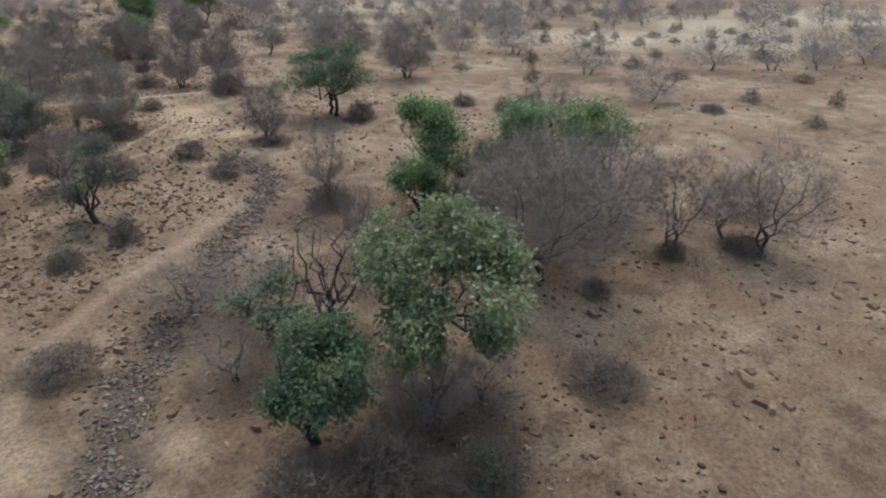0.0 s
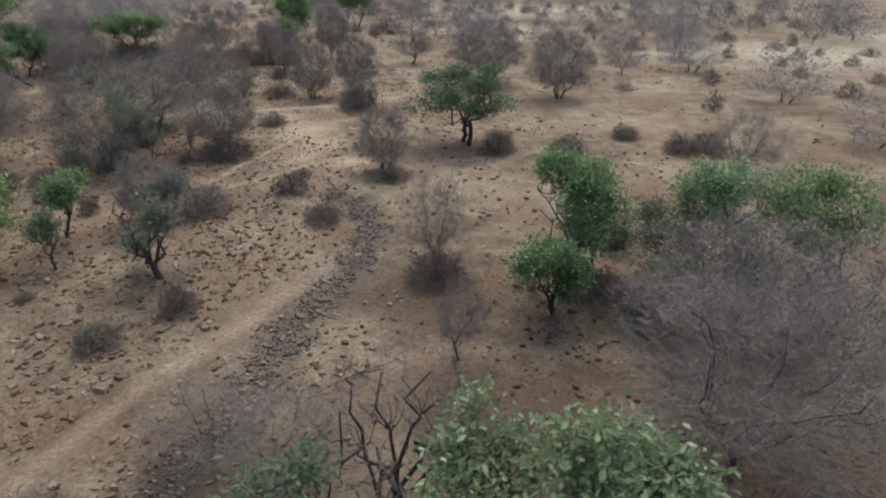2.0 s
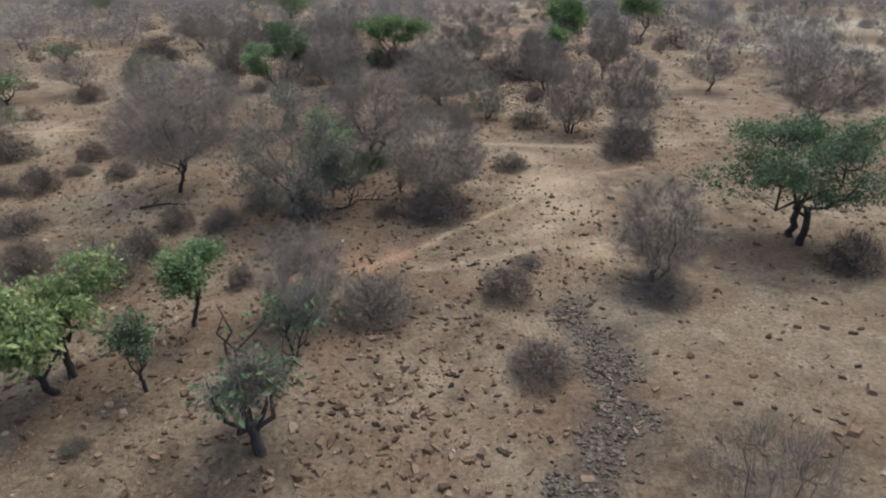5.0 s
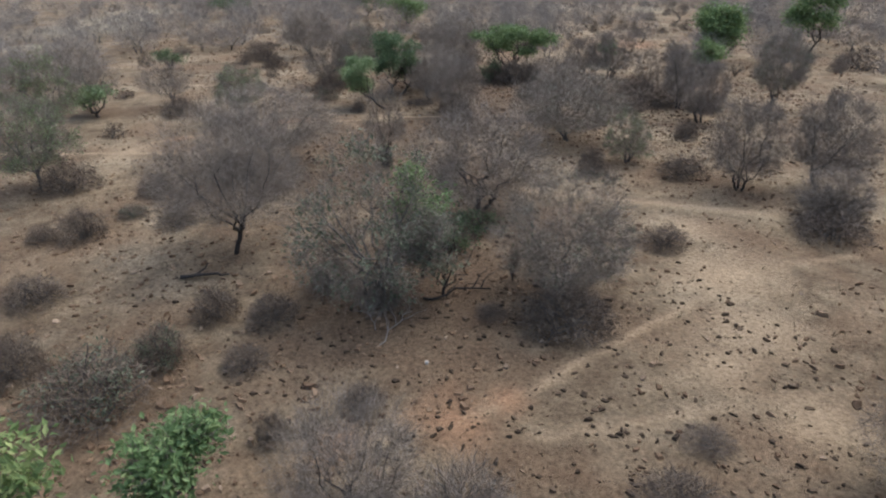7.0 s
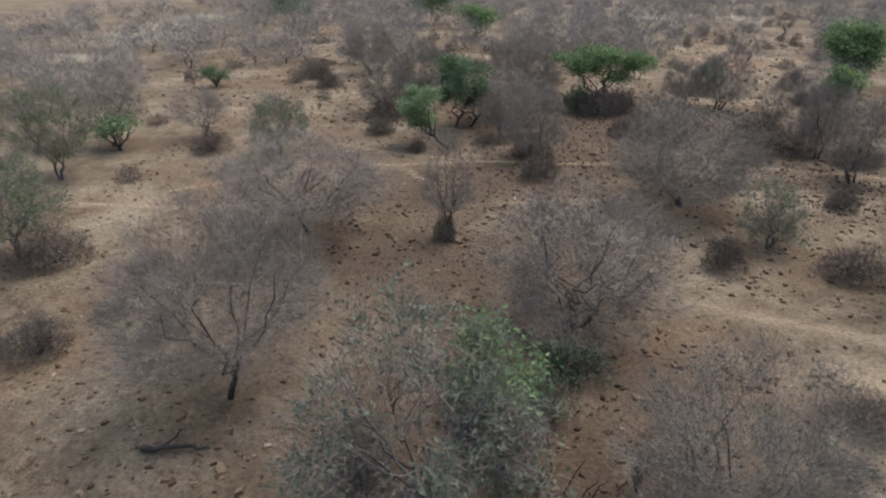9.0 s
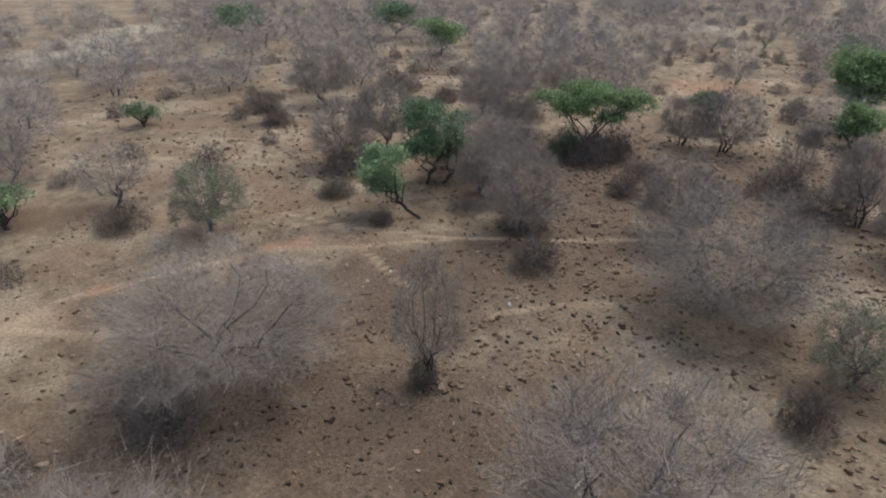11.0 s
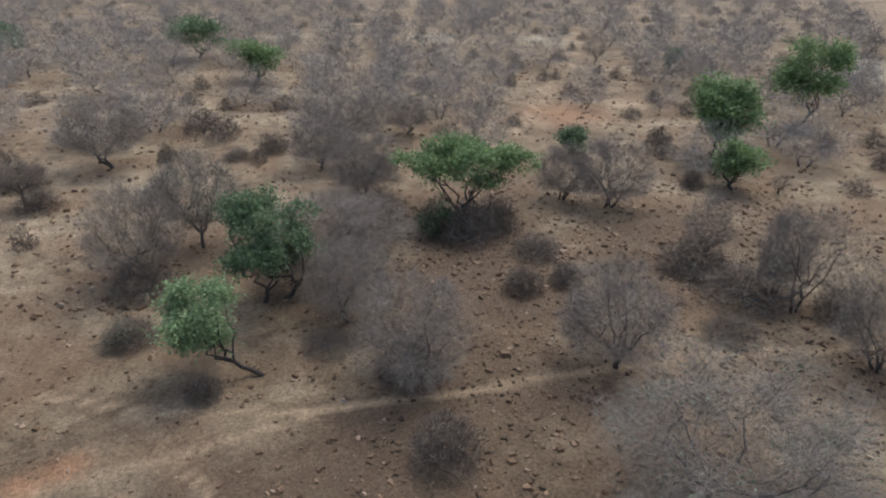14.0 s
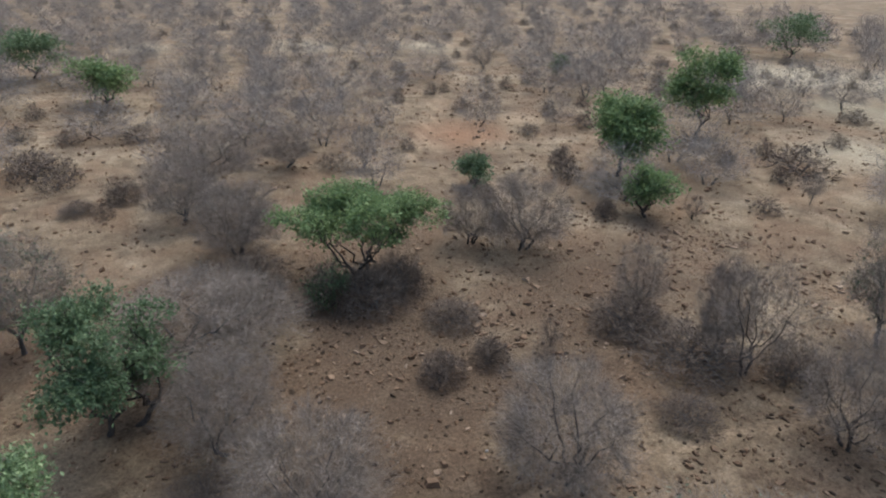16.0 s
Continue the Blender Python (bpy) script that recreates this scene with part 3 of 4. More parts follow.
def clod_density(px, py):
    d = np.zeros(len(px)) - 0.3
    for bx, by, r in ((8.0, 47.0, 9.0), (10.5, 43.0, 7.0), (16.0, 43.5, 7.0), (14.5, 39.0, 6.0), (19.0, 47.0, 4.5), (4.0, 60.0, 9.0), (12.0, 52.0, 7.0), (9.0, 69.0, 7.0), (13.0, 78.0, 7.0), (17.0, 84.0, 9.0), (8.0, 91.0, 7.0), (25.0, 73.0, 7.0), (13.0, 34.0, 6.0), (11.0, 8.0, 5.0), (20.0, 18.0, 7.0), (14.0, 88.0, 6.0)):
        d = np.maximum(d, 1.1 * np.clip(1.3 - np.hypot(px - bx, py - by) / r, 0, 1))
    return d + 0.5 * lumps(px, py, 2.2, 71.0) - 0.15


def gully_density(px, py):
    return 1.0 - (near_line(px, py, GULLY) + 0.9 * lumps(px, py, 1.2, 41.0)) / 1.15


ROCKS = []


def rock(x, y, s, flat=0.45, turn=0.0, mat=None, label="flat angular brown sandstone rock on dry soil"):
    if not ROCKS:
        for k in range(7):
            rng = np.random.default_rng(500 + k)
            z = np.zeros(1)
            ROCKS.append(mesh_of("rock", *stone_cloud(rng, z, z, z, np.ones(1), np.full(1, 1.0))))
    data = ROCKS[int(abs(x * 13 + y * 29)) % 7] if mat is None else mesh_of("rock", *stone_cloud(np.random.default_rng(int(x * 50)), np.zeros(1), np.zeros(1), np.zeros(1), np.ones(1), np.ones(1)))
    ob = tagged(link("rock", data, mat or rock_stone), label, "rock", "loose rocks")
    ob.matrix_basis = Matrix.Translation((x, y, ground_z(x, y) + 0.1 * s * flat)) @ Matrix.Rotation(turn, 4, "Z") @ Matrix.Diagonal((s, s, s * flat, 1))


def fallen_branch(x, y, length, turn, thick, mat, label, forks=3, seed=1):
    rng = np.random.default_rng(seed)
    a, b = np.array([-length / 2, 0, thick]), np.array([length / 2, 0, thick * 1.4])
    main = bend(rng, a, b, 7, -0.05, 0.03)
    paths = [(main, thick, thick * 0.5)]
    for k in range(forks):
        j = 2 + k % 4
        goal = main[j] + np.array([length * 0.3, rng.choice([-1, 1]) * length * rng.uniform(0.15, 0.35), rng.uniform(0.0, 0.25) * length])
        paths.append((bend(rng, main[j], goal, 5, -0.05, 0.05), thick * 0.55, thick * 0.15))
    ob = tagged(link("fallen_branch", wood_mesh("fallen_branch", [(paths, 6)]), mat), label, "branch")
    ob.matrix_basis = Matrix.Translation((x, y, ground_z(x, y))) @ Matrix.Rotation(turn, 4, "Z")


loose_stones("loose_stones", 3, 35000, (-16, 38, 2, 98), 0.04, 0.19, "scattered small flat brown sandstone stones", stone_density)
loose_stones("slab_field", 13, 3600, (-5, 13, 19, 43), 0.06, 0.23, "flat sandstone slabs strewn beside a footpath", stone_density)
loose_stones("gully_rubble", 5, 105000, (0, 20, 11, 39), 0.03, 0.14, "dark grey broken rubble along a shallow gully", gully_density, gully_stone)
loose_stones("soil_clods", 17, 22000, (-6, 30, 2, 96), 0.05, 0.17, "dark brown clods and dry leaf clumps under thorn trees", clod_density, clod, "clods")
loose_stones("plain_stones", 19, 5000, (32, 100, 4, 84), 0.07, 0.24, "small stones scattered on the open plain", stone_density)
loose_stones("far_stones", 7, 17000, (-36, 72, 84, 150), 0.09, 0.3, "distant scattered brown stones", stone_density)

# leafless kinds
bare_kind("dome_a", 11, 11500, 0.0112, low=0.18, length=0.55)
bare_kind("dome_b", 12, 11500, 0.0112, low=0.2, limbs=7, length=0.55)
bare_kind("dome_c", 13, 11000, 0.0112, low=0.2, stems=2, limbs=6, thick=0.1, length=0.55)
bare_kind("dome_d", 14, 11500, 0.0108, low=0.12, stems=3, limbs=9, thick=0.08, length=0.55)
bare_kind("open_a", 15, 6000, 0.0095, low=0.25, limbs=6, ters=160)
bare_kind("open_b", 16, 6000, 0.0095, low=0.2, stems=2, limbs=6, ters=150, thick=0.09)
bare_kind("tinged_a", 17, 9500, 0.012, low=0.22, green=300)
bare_kind("big_dome", 22, 17000, 0.0068, low=0.28, limbs=8, secs=70, ters=200, thick=0.08, length=0.5)
bare_kind("big_tinged", 23, 22000, 0.0075, low=0.16, limbs=8, secs=60, ters=190, thick=0.07, length=0.4, stems=2, green=420, leaf_size=0.07)
bare_kind("dull_green", 25, 8000, 0.011, low=0.15, green=1100, stems=2, thick=0.09, leaf="olive", leaf_size=0.10)
bare_kind("half_leaf", 19, 7500, 0.011, low=0.08, green=650, stems=3, leaf="olive", leaf_size=0.11)
bare_kind("tangle", 21, 6500, 0.010, low=0.04, green=480, stems=4, limbs=12, leaf="grey", thick=0.08, fork=0.16)
bare_kind("umbrella", 24, 6000, 0.014, low=0.72, limbs=6, fork=0.4, mat=bush_twig)
bare_kind("twisted", 20, 3200, 0.010, low=0.2, limbs=8, secs=46, ters=100, thick=0.16, length=0.45, wild=0.09)
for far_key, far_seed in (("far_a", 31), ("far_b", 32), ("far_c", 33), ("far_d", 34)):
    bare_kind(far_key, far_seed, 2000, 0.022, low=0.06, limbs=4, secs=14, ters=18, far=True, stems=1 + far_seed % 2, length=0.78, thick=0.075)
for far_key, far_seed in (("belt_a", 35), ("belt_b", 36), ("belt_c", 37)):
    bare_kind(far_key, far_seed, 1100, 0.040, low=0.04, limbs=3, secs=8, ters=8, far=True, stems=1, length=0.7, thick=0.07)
bush_kind("bush_a", 41, 3000, 0.010)
bush_kind("bush_b", 42, 3000, 0.010, stems=16)
bush_kind("bush_c", 43, 3000, 0.010, stems=11)
bush_kind("far_bush", 46, 620, 0.026, stems=6)
bush_kind("thicket", 47, 2300, 0.009, stems=18, length=0.42, rise=0.6, mat=twig)
bush_kind("green_bush", 44, 2600, 0.010, green=125)
bush_kind("leafy_bush", 45, 1200, 0.010, green=280)

leafy_tree(12.6, 12.9, 5.6, 5.4, "olive", "broad spreading grey-green leafy tree with two dark trunks", low=0.16, fork=0.28, lean=(-1.1, -1.4), lobes=24, stems=2, tips=270, per=62, size=0.125, droop=0.6, thick=0.12, twigs=500, limbs=8)
leafy_tree(7.3, 11.8, 3.6, 3.0, "deep", "ragged dark green leafy tree above dry bushes", low=0.16, lean=(-0.2, -0.1), tips=150, per=46, size=0.12, lobes=16, stems=2, droop=0.4)
leafy_tree(8.6, 17.3, 3.0, 2.6, "deep", "small twisted tree with few dark green leaves", low=0.3, lean=(-0.3, -0.9), tips=26, per=22, lobes=6, tight=0.7, twigs=900, limbs=5, thick=0.09)
leafy_tree(22.4, 22.7, 5.3, 3.6, "fresh", "tall fresh green leafy tree with forked trunk", low=0.16, lean=(-0.6, 0.3), tips=210, per=38, stems=2, lobes=17)
leafy_tree(19.8, 21.6, 3.2, 2.6, "fresh", "small fresh green leafy tree with crooked trunk", low=0.06, lean=(-0.6, -0.3), tips=120, per=36, lobes=14, fork=0.2, droop=0.4)
leafy_tree(27.0, 20.6, 5.0, 3.5, "pale", "rounded fresh green leafy tree", low=0.2, lean=(-0.3, -0.2), tips=150, per=36, lobes=13)
leafy_tree(29.2, 17.6, 4.9, 4.4, "fresh", "loose dull green leafy tree with two trunks", low=0.18, tips=150, per=34, stems=2, lobes=15)
leafy_tree(28.8, 42.0, 5.2, 6.6, "deep", "wide flat-topped dark green tree with twin trunks", low=0.2, tips=250, per=36, stems=2, thick=0.14, lobes=20, fork=0.28, twigs=1500)
leafy_tree(7.9, 32.1, 3.5, 3.6, "deep", "crooked half-leafless tree with patches of dark green leaves", low=0.04, tips=22, per=24, lean=(-0.2, 0.3), lobes=6, tight=0.45, twigs=4200, limbs=6, stems=2)
leafy_tree(1.6, 35.3, 3.5, 3.8, "yellow", "yellow-green leafy tree with broad open crown", low=0.3, tips=160, per=36, size=0.14, lobes=15, stems=2)
leafy_tree(4.6, 38.1, 3.1, 1.7, "fresh", "slender leaning green tree with small crown", low=0.45, lean=(0.3, -0.4), tips=60, per=30, limbs=4, thick=0.07)
leafy_tree(4.0, 34.6, 2.5, 1.1, "deep", "thin small tree with few dark leaves", low=0.35, tips=30, per=18, limbs=3, thick=0.06)
leafy_tree(3.3, 78.7, 3.9, 3.2, "pale", "pale green leafy tree on a long leaning trunk", low=0.16, tips=150, per=40, lean=(-1.7, 0.1), thick=0.09, fork=0.24, lobes=16)
leafy_tree(3.4, 84.2, 5.0, 4.6, "deep", "dark green leafy tree with slim forked trunk", low=0.2, tips=230, per=42, stems=2, thick=0.1, lobes=20)
leafy_tree(14.0, 91.7, 4.8, 7.2, "fresh", "wide flat-topped fresh green tree above dark bush", low=0.36, tips=280, per=46, size=0.14, stems=3, limbs=9, fork=0.2, lobes=18)
leafy_tree(36.6, 102.0, 5.8, 4.8, "fresh", "round dense green tree with straight trunk", low=0.2, tips=230, per=34, size=0.2, spread=0.3, lobes=22, seed=71, fork=0.26)
leafy_tree(50.5, 109.5, 7.4, 5.8, "fresh", "tall green tree with uneven narrow crown", low=0.2, tips=190, per=30, size=0.22, spread=0.34, lobes=16)
leafy_tree(33.4, 94.4, 3.2, 3.3, "fresh", "low olive green rounded tree", low=0.15, tips=80, per=30, size=0.18)
leafy_tree(-1.7, 138.4, 4.6, 6.0, "fresh", "distant low green leafy tree in scrub", low=0.15, tips=110, per=24, size=0.26, spread=0.35)
leafy_tree(-39.1, 159.2, 4.8, 9.0, "deep", "distant dark green tree above grey scrub", low=0.15, tips=90, per=22, size=0.28, spread=0.4)
leafy_tree(98.5, 142.5, 6.7, 9.7, "deep", "distant dull green tree at the wood edge", low=0.15, tips=90, per=22, size=0.3, spread=0.45)
leafy_tree(53.7, 140.3, 2.6, 2.8, "deep", "small distant green tree on pale ground", low=0.15, tips=40, per=22, size=0.22)
leafy_tree(-11.7, 158.0, 5.4, 8.6, "deep", "distant wide dark green tree in scrub", low=0.1, tips=120, per=24, size=0.28, spread=0.4)
leafy_tree(25.3, 103.4, 2.1, 2.5, "deep", "small dark green leafy bush tree", low=0.05, tips=50, per=26, size=0.17)
leafy_tree(-18.7, 75.1, 2.3, 3.2, "pale", "low pale green leafy tree beside bare trees", low=0.05, tips=60, per=26)
bare_tree(-19.8, 76.4, 4.0, 4.6, "open_a", "slender leafless thorn tree with crooked dark branches")
leafy_tree(-22.9, 96.6, 2.0, 3.2, "deep", "low dark green leafy shrub on open ground", low=0.05, tips=60, per=26)
bare_tree(-12.6, 98.6, 2.6, 3.2, "umbrella", "small dark umbrella-shaped thorn tree with flat crown")
bare_tree(10.8, 16.2, 4.5, 4.3, "twisted", "gnarled dark leafless tree with twisted trunk")
bare_tree(7.1, 47.9, 5.6, 5.6, "tangle", "tangled half-dead tree with grey-green leaves")
bare_tree(19.7, 65.1, 2.9, 2.9, "half_leaf", "low crooked tree with sparse green leaves")
bare_tree(-18.7, 69.3, 5.4, 5.1, "dull_green", "tall dull green sparse tree beside bare trees")
bare_tree(-7.6, 75.5, 3.6, 4.0, "dull_green", "small grey-green tree on open ground")
bare_tree(19.0, 12.9, 5.4, 7.2, "big_dome", "leafless grey-brown thorn tree with wide twiggy dome")
bare_tree(23.2, 16.5, 4.7, 6.2, "dome_b", "leafless grey-brown thorn tree with wide twiggy dome")
bare_tree(26.4, 14.6, 4.4, 5.2, "open_b", "leafless thorn tree with fine grey-brown twigs")
bare_tree(25.5, 10.8, 4.4, 4.6, "open_b", "leafless thorn tree with fine grey-brown twigs")
bare_tree(28.5, 9.7, 3.2, 4.0, "open_a", "small leafless thorn tree with thin crooked branches")
bare_tree(28.3, 7.8, 4.7, 5.5, "open_b", "leafless grey-brown thorn tree with wide twiggy dome")
bare_tree(21.4, 39.3, 3.7, 3.5, "dome_d", "leafless thorn tree fanning out from a dark base")
bare_tree(17.7, 26.7, 3.9, 2.6, "open_b", "slender leafless thorn tree with open grey twigs")
bare_tree(15.2, 20.7, 2.9, 1.8, "open_a", "small leafless thorn tree with thin crooked branches")
bare_tree(0.8, 52.0, 5.6, 6.6, "big_dome", "leafless grey-brown thorn tree with wide twiggy dome", turn=2.1)
bare_tree(10.9, 57.2, 4.7, 6.6, "dome_d", "leafless grey-brown thorn tree with wide twiggy dome")
bare_tree(14.1, 48.6, 4.4, 5.0, "big_tinged", "sparse grey-green thorn tree with fine twigs")
bare_tree(24.7, 60.6, 4.5, 4.0, "dome_d", "leafless thorn tree with fine grey-brown twigs")
bare_tree(28.8, 60.4, 4.8, 4.4, "dome_a", "leafless thorn tree with fine grey-brown twigs")
bare_tree(41.0, 72.4, 3.5, 4.8, "open_a", "small leafless thorn tree with thin crooked branches")
bare_tree(42.0, 58.5, 5.4, 7.3, "dome_c", "leafless grey-brown thorn tree with wide twiggy dome")
bare_tree(44.1, 50.1, 5.3, 5.9, "dome_d", "leafless grey-brown thorn tree with wide twiggy dome")
bare_tree(6.0, 87.2, 3.6, 7.4, "dome_a", "leafless grey-brown thorn tree with wide twiggy dome")
bare_tree(16.8, 69.4, 4.6, 7.4, "big_tinged", "sparse grey-green thorn tree with fine twigs")
bare_tree(26.6, 79.1, 4.6, 4.2, "open_b", "leafless thorn tree with thin grey twigs")
bare_tree(27.2, 56.2, 2.4, 3.2, "dome_d", "small leafless thorn tree with thin crooked branches")
bare_tree(-14.7, 78.6, 3.6, 4.6, "open_a", "slender leafless thorn tree with crooked dark branches")
bare_tree(-12.8, 58.9, 4.6, 5.0, "dull_green", "sparse dull green thorn tree with fine twigs")
bare_tree(8.2, 38.1, 3.1, 3.2, "dome_d", "small leafless thorn tree with thin crooked branches")
bare_tree(-1.3, 63.2, 4.5, 8.2, "big_dome", "leafless grey-brown thorn tree with wide twiggy dome")
bare_tree(-24.0, 82.1, 4.2, 4.0, "open_a", "slender leafless thorn tree with open grey twigs")
bare_tree(6.8, 82.0, 3.3, 4.0, "dome_a", "leafless thorn tree with fine grey-brown twigs")
bare_tree(26.9, 74.7, 4.1, 3.8, "dome_d", "leafless thorn tree with fine grey-brown twigs")
bare_tree(23.6, 92.9, 4.2, 5.1, "dome_d", "leafless grey-brown thorn tree with wide twiggy dome")
bare_tree(-3.2, 87.8, 4.4, 4.6, "dome_d", "leafless thorn tree fanning out from a dark base")
bare_tree(-0.8, 91.0, 4.9, 4.7, "tinged_a", "sparse grey-green thorn tree with fine twigs")
bare_tree(8.9, 77.4, 4.0, 4.6, "dome_d", "leafless thorn tree with fine grey-brown twigs")
bare_tree(5.4, 63.9, 4.8, 2.7, "open_b", "slender leafless thorn tree with open grey twigs")
bare_tree(16.7, 76.9, 4.0, 4.7, "dome_b", "leafless thorn tree with fine grey-brown twigs")
bare_tree(-9.7, 106.1, 5.0, 6.3, "dome_c", "leafless grey-brown thorn tree with wide twiggy dome")
bare_tree(-22.0, 116.5, 5.7, 6.7, "far_d", "leafless grey-brown thorn tree with wide twiggy dome")
bare_tree(-25.5, 111.5, 4.3, 3.9, "far_a", "leafless thorn tree with fine grey-brown twigs")
bare_tree(7.6, 108.2, 4.4, 6.2, "dome_b", "leafless grey-brown thorn tree with wide twiggy dome")
bare_tree(25.2, 84.5, 3.8, 2.6, "open_b", "slender leafless thorn tree with open grey twigs")
bare_tree(26.8, 81.0, 4.0, 2.4, "dome_d", "leafless thorn tree with fine grey-brown twigs")
bare_tree(21.1, 94.6, 3.4, 3.6, "dome_d", "small leafless thorn tree with thin crooked branches")
bare_tree(18.7, 110.0, 3.3, 2.9, "open_b", "small leafless thorn tree with thin crooked branches")
bare_tree(13.2, 112.0, 3.1, 3.9, "dome_c", "small leafless thorn tree with thin crooked branches")
bare_tree(18.2, 125.5, 5.1, 7.3, "far_d", "leafless grey-brown thorn tree with wide twiggy dome")
bare_tree(13.7, 130.4, 4.9, 4.9, "far_a", "leafless thorn tree with fine grey-brown twigs")
bare_tree(33.7, 78.5, 5.6, 4.2, "tinged_a", "sparse grey-green thorn tree with fine twigs")
bare_tree(8.4, 97.4, 4.0, 5.0, "dome_d", "leafless thorn tree with thin crooked branches")
bare_tree(8.0, 88.4, 3.0, 4.4, "open_b", "airy leafless shrub with thin grey twigs")
bare_tree(5.6, 103.4, 3.8, 4.8, "dome_c", "leafless thorn tree with fine grey-brown twigs")
bare_tree(44.8, 146.1, 3.6, 4.0, "open_a", "slender leafless thorn tree with open grey twigs")
bare_tree(50.0, 127.4, 4.9, 5.7, "far_a", "leafless grey-brown thorn tree with wide twiggy dome")
bare_tree(39.7, 116.3, 3.5, 3.6, "far_b", "small leafless thorn tree with thin crooked branches")
bare_tree(73.9, 112.8, 5.1, 6.9, "far_c", "leafless grey-brown thorn tree with wide twiggy dome")
bare_tree(45.6, 92.6, 2.3, 1.6, "open_a", "small leafless thorn tree with thin crooked branches")
bare_tree(94.9, 149.8, 5.9, 8.7, "far_a", "leafless grey-brown thorn tree with wide twiggy dome")
bare_tree(18.8, 81.9, 1.9, 1.0, "twisted", "small dead crooked stem standing in stony soil")
bare_tree(20.2, 83.6, 1.4, 1.1, "twisted", "small dead crooked stem standing in stony soil")
bare_tree(36.1, 93.2, 1.5, 1.6, "twisted", "small dead crooked stem standing in stony soil")
bare_tree(12.3, 49.7, 2.1, 0.4, "twisted", "small dead crooked stem standing in stony soil")
bare_tree(5.8, 51.7, 1.9, 0.8, "twisted", "small dead crooked stem standing in stony soil")
bare_tree(12.3, 49.8, 1.4, 0.6, "twisted", "small dead crooked stem standing in stony soil")
bare_tree(20.6, 67.5, 1.8, 0.9, "twisted", "small dead crooked stem standing in stony soil")
bush(2.7, 20.0, 0.8, 2.6, "bush_a", "low dark thorny bush on stony soil")
bush(15.0, 7.8, 0.9, 2.7, "bush_b", "low dark thorny bush on stony soil")
bush(15.6, 34.2, 0.9, 2.2, "bush_c", "low dark thorny bush on stony soil")
bush(15.5, 38.9, 0.9, 2.0, "bush_a", "low dark thorny bush on stony soil")
bush(5.1, 27.6, 0.8, 1.6, "green_bush", "low dry bush with a few grey-green leaves")
bush(7.9, 28.6, 1.0, 1.5, "bush_a", "dense dry grey-brown thorny bush")
bush(18.9, 53.3, 0.8, 2.1, "bush_b", "low dark thorny bush on stony soil")
bush(40.2, 33.2, 1.2, 2.2, "bush_c", "dense dry grey-brown thorny bush")
bush(41.6, 32.0, 1.4, 2.4, "bush_a", "dense dry grey-brown thorny bush")
bare_tree(39.0, 27.8, 3.8, 4.6, "open_b", "leafless thorn tree with thin grey twigs")
bush(53.6, 21.6, 0.6, 2.2, "bush_a", "low dark thorny bush on stony soil")
bush(9.2, 7.4, 1.4, 1.9, "green_bush", "low dry bush with a few grey-green leaves")
bare_tree(9.9, 10.4, 2.2, 3.2, "open_b", "airy leafless shrub with thin grey twigs")
bare_tree(11.6, 9.8, 1.6, 2.6, "open_b", "airy leafless shrub with thin grey twigs")
bush(8.2, 8.0, 0.9, 1.8, "bush_a", "dense dark bush under a green tree")
bare_tree(6.6, 15.9, 2.0, 3.0, "open_b", "airy leafless shrub with thin grey twigs")
bare_tree(7.3, 20.8, 2.0, 3.4, "open_b", "airy leafless shrub with thin grey twigs")
bare_tree(9.0, 19.0, 2.2, 3.4, "open_a", "airy leafless shrub with thin grey twigs")
bush(19.6, 11.1, 0.6, 1.3, "bush_a", "low dark thorny bush on stony soil")
bush(39.6, 37.6, 0.8, 2.2, "green_bush", "low dry bush with a few grey-green leaves")
bush(27.2, 56.2, 1.3, 3.0, "bush_a", "dense dry grey-brown thorny bush")
bush(-6.0, 58.5, 1.0, 1.9, "bush_b", "dense dry grey-brown thorny bush")
bush(-3.1, 54.6, 0.8, 1.8, "bush_c", "low dark thorny bush on stony soil")
bush(11.4, 47.2, 0.4, 1.1, "bush_a", "low dark thorny bush on stony soil")
bush(3.9, 46.5, 0.8, 1.9, "bush_b", "low dark thorny bush on stony soil")
bush(2.9, 32.4, 0.3, 0.8, "green_bush", "low dry bush with a few grey-green leaves")
bush(26.4, 54.6, 1.1, 3.3, "bush_c", "dense dry grey-brown thorny bush")
bush(21.1, 38.1, 0.5, 2.8, "bush_a", "low dark thorny bush on stony soil")
bush(33.7, 36.9, 1.0, 2.5, "green_bush", "low dry bush with a few grey-green leaves")
bush(29.7, 39.3, 1.4, 2.3, "bush_a", "dense dry grey-brown thorny bush")
bush(13.9, 46.7, 1.4, 3.1, "bush_b", "dense dry grey-brown thorny bush")
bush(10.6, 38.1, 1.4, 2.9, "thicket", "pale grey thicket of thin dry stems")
bush(17.4, 26.0, 1.1, 2.5, "bush_a", "dense dry grey-brown thorny bush")
bush(-6.7, 53.0, 1.2, 2.2, "bush_a", "dense dry grey-brown thorny bush")
bush(-8.4, 52.7, 0.6, 1.3, "bush_b", "low dark thorny bush on stony soil")
bush(-5.1, 47.3, 0.9, 2.2, "bush_c", "low dark thorny bush on stony soil")
bush(0.2, 41.9, 1.4, 3.4, "green_bush", "wide sprawling bush with grey-green leaves")
bush(1.2, 44.0, 1.1, 1.7, "green_bush", "low dry bush with a few grey-green leaves")
bush(3.9, 43.8, 0.6, 1.5, "bush_b", "low dark thorny bush on stony soil")
bush(7.8, 42.1, 0.7, 1.3, "bush_c", "low dark thorny bush on stony soil")
bush(-3.0, 43.1, 1.2, 1.9, "bush_a", "dense dry grey-brown thorny bush")
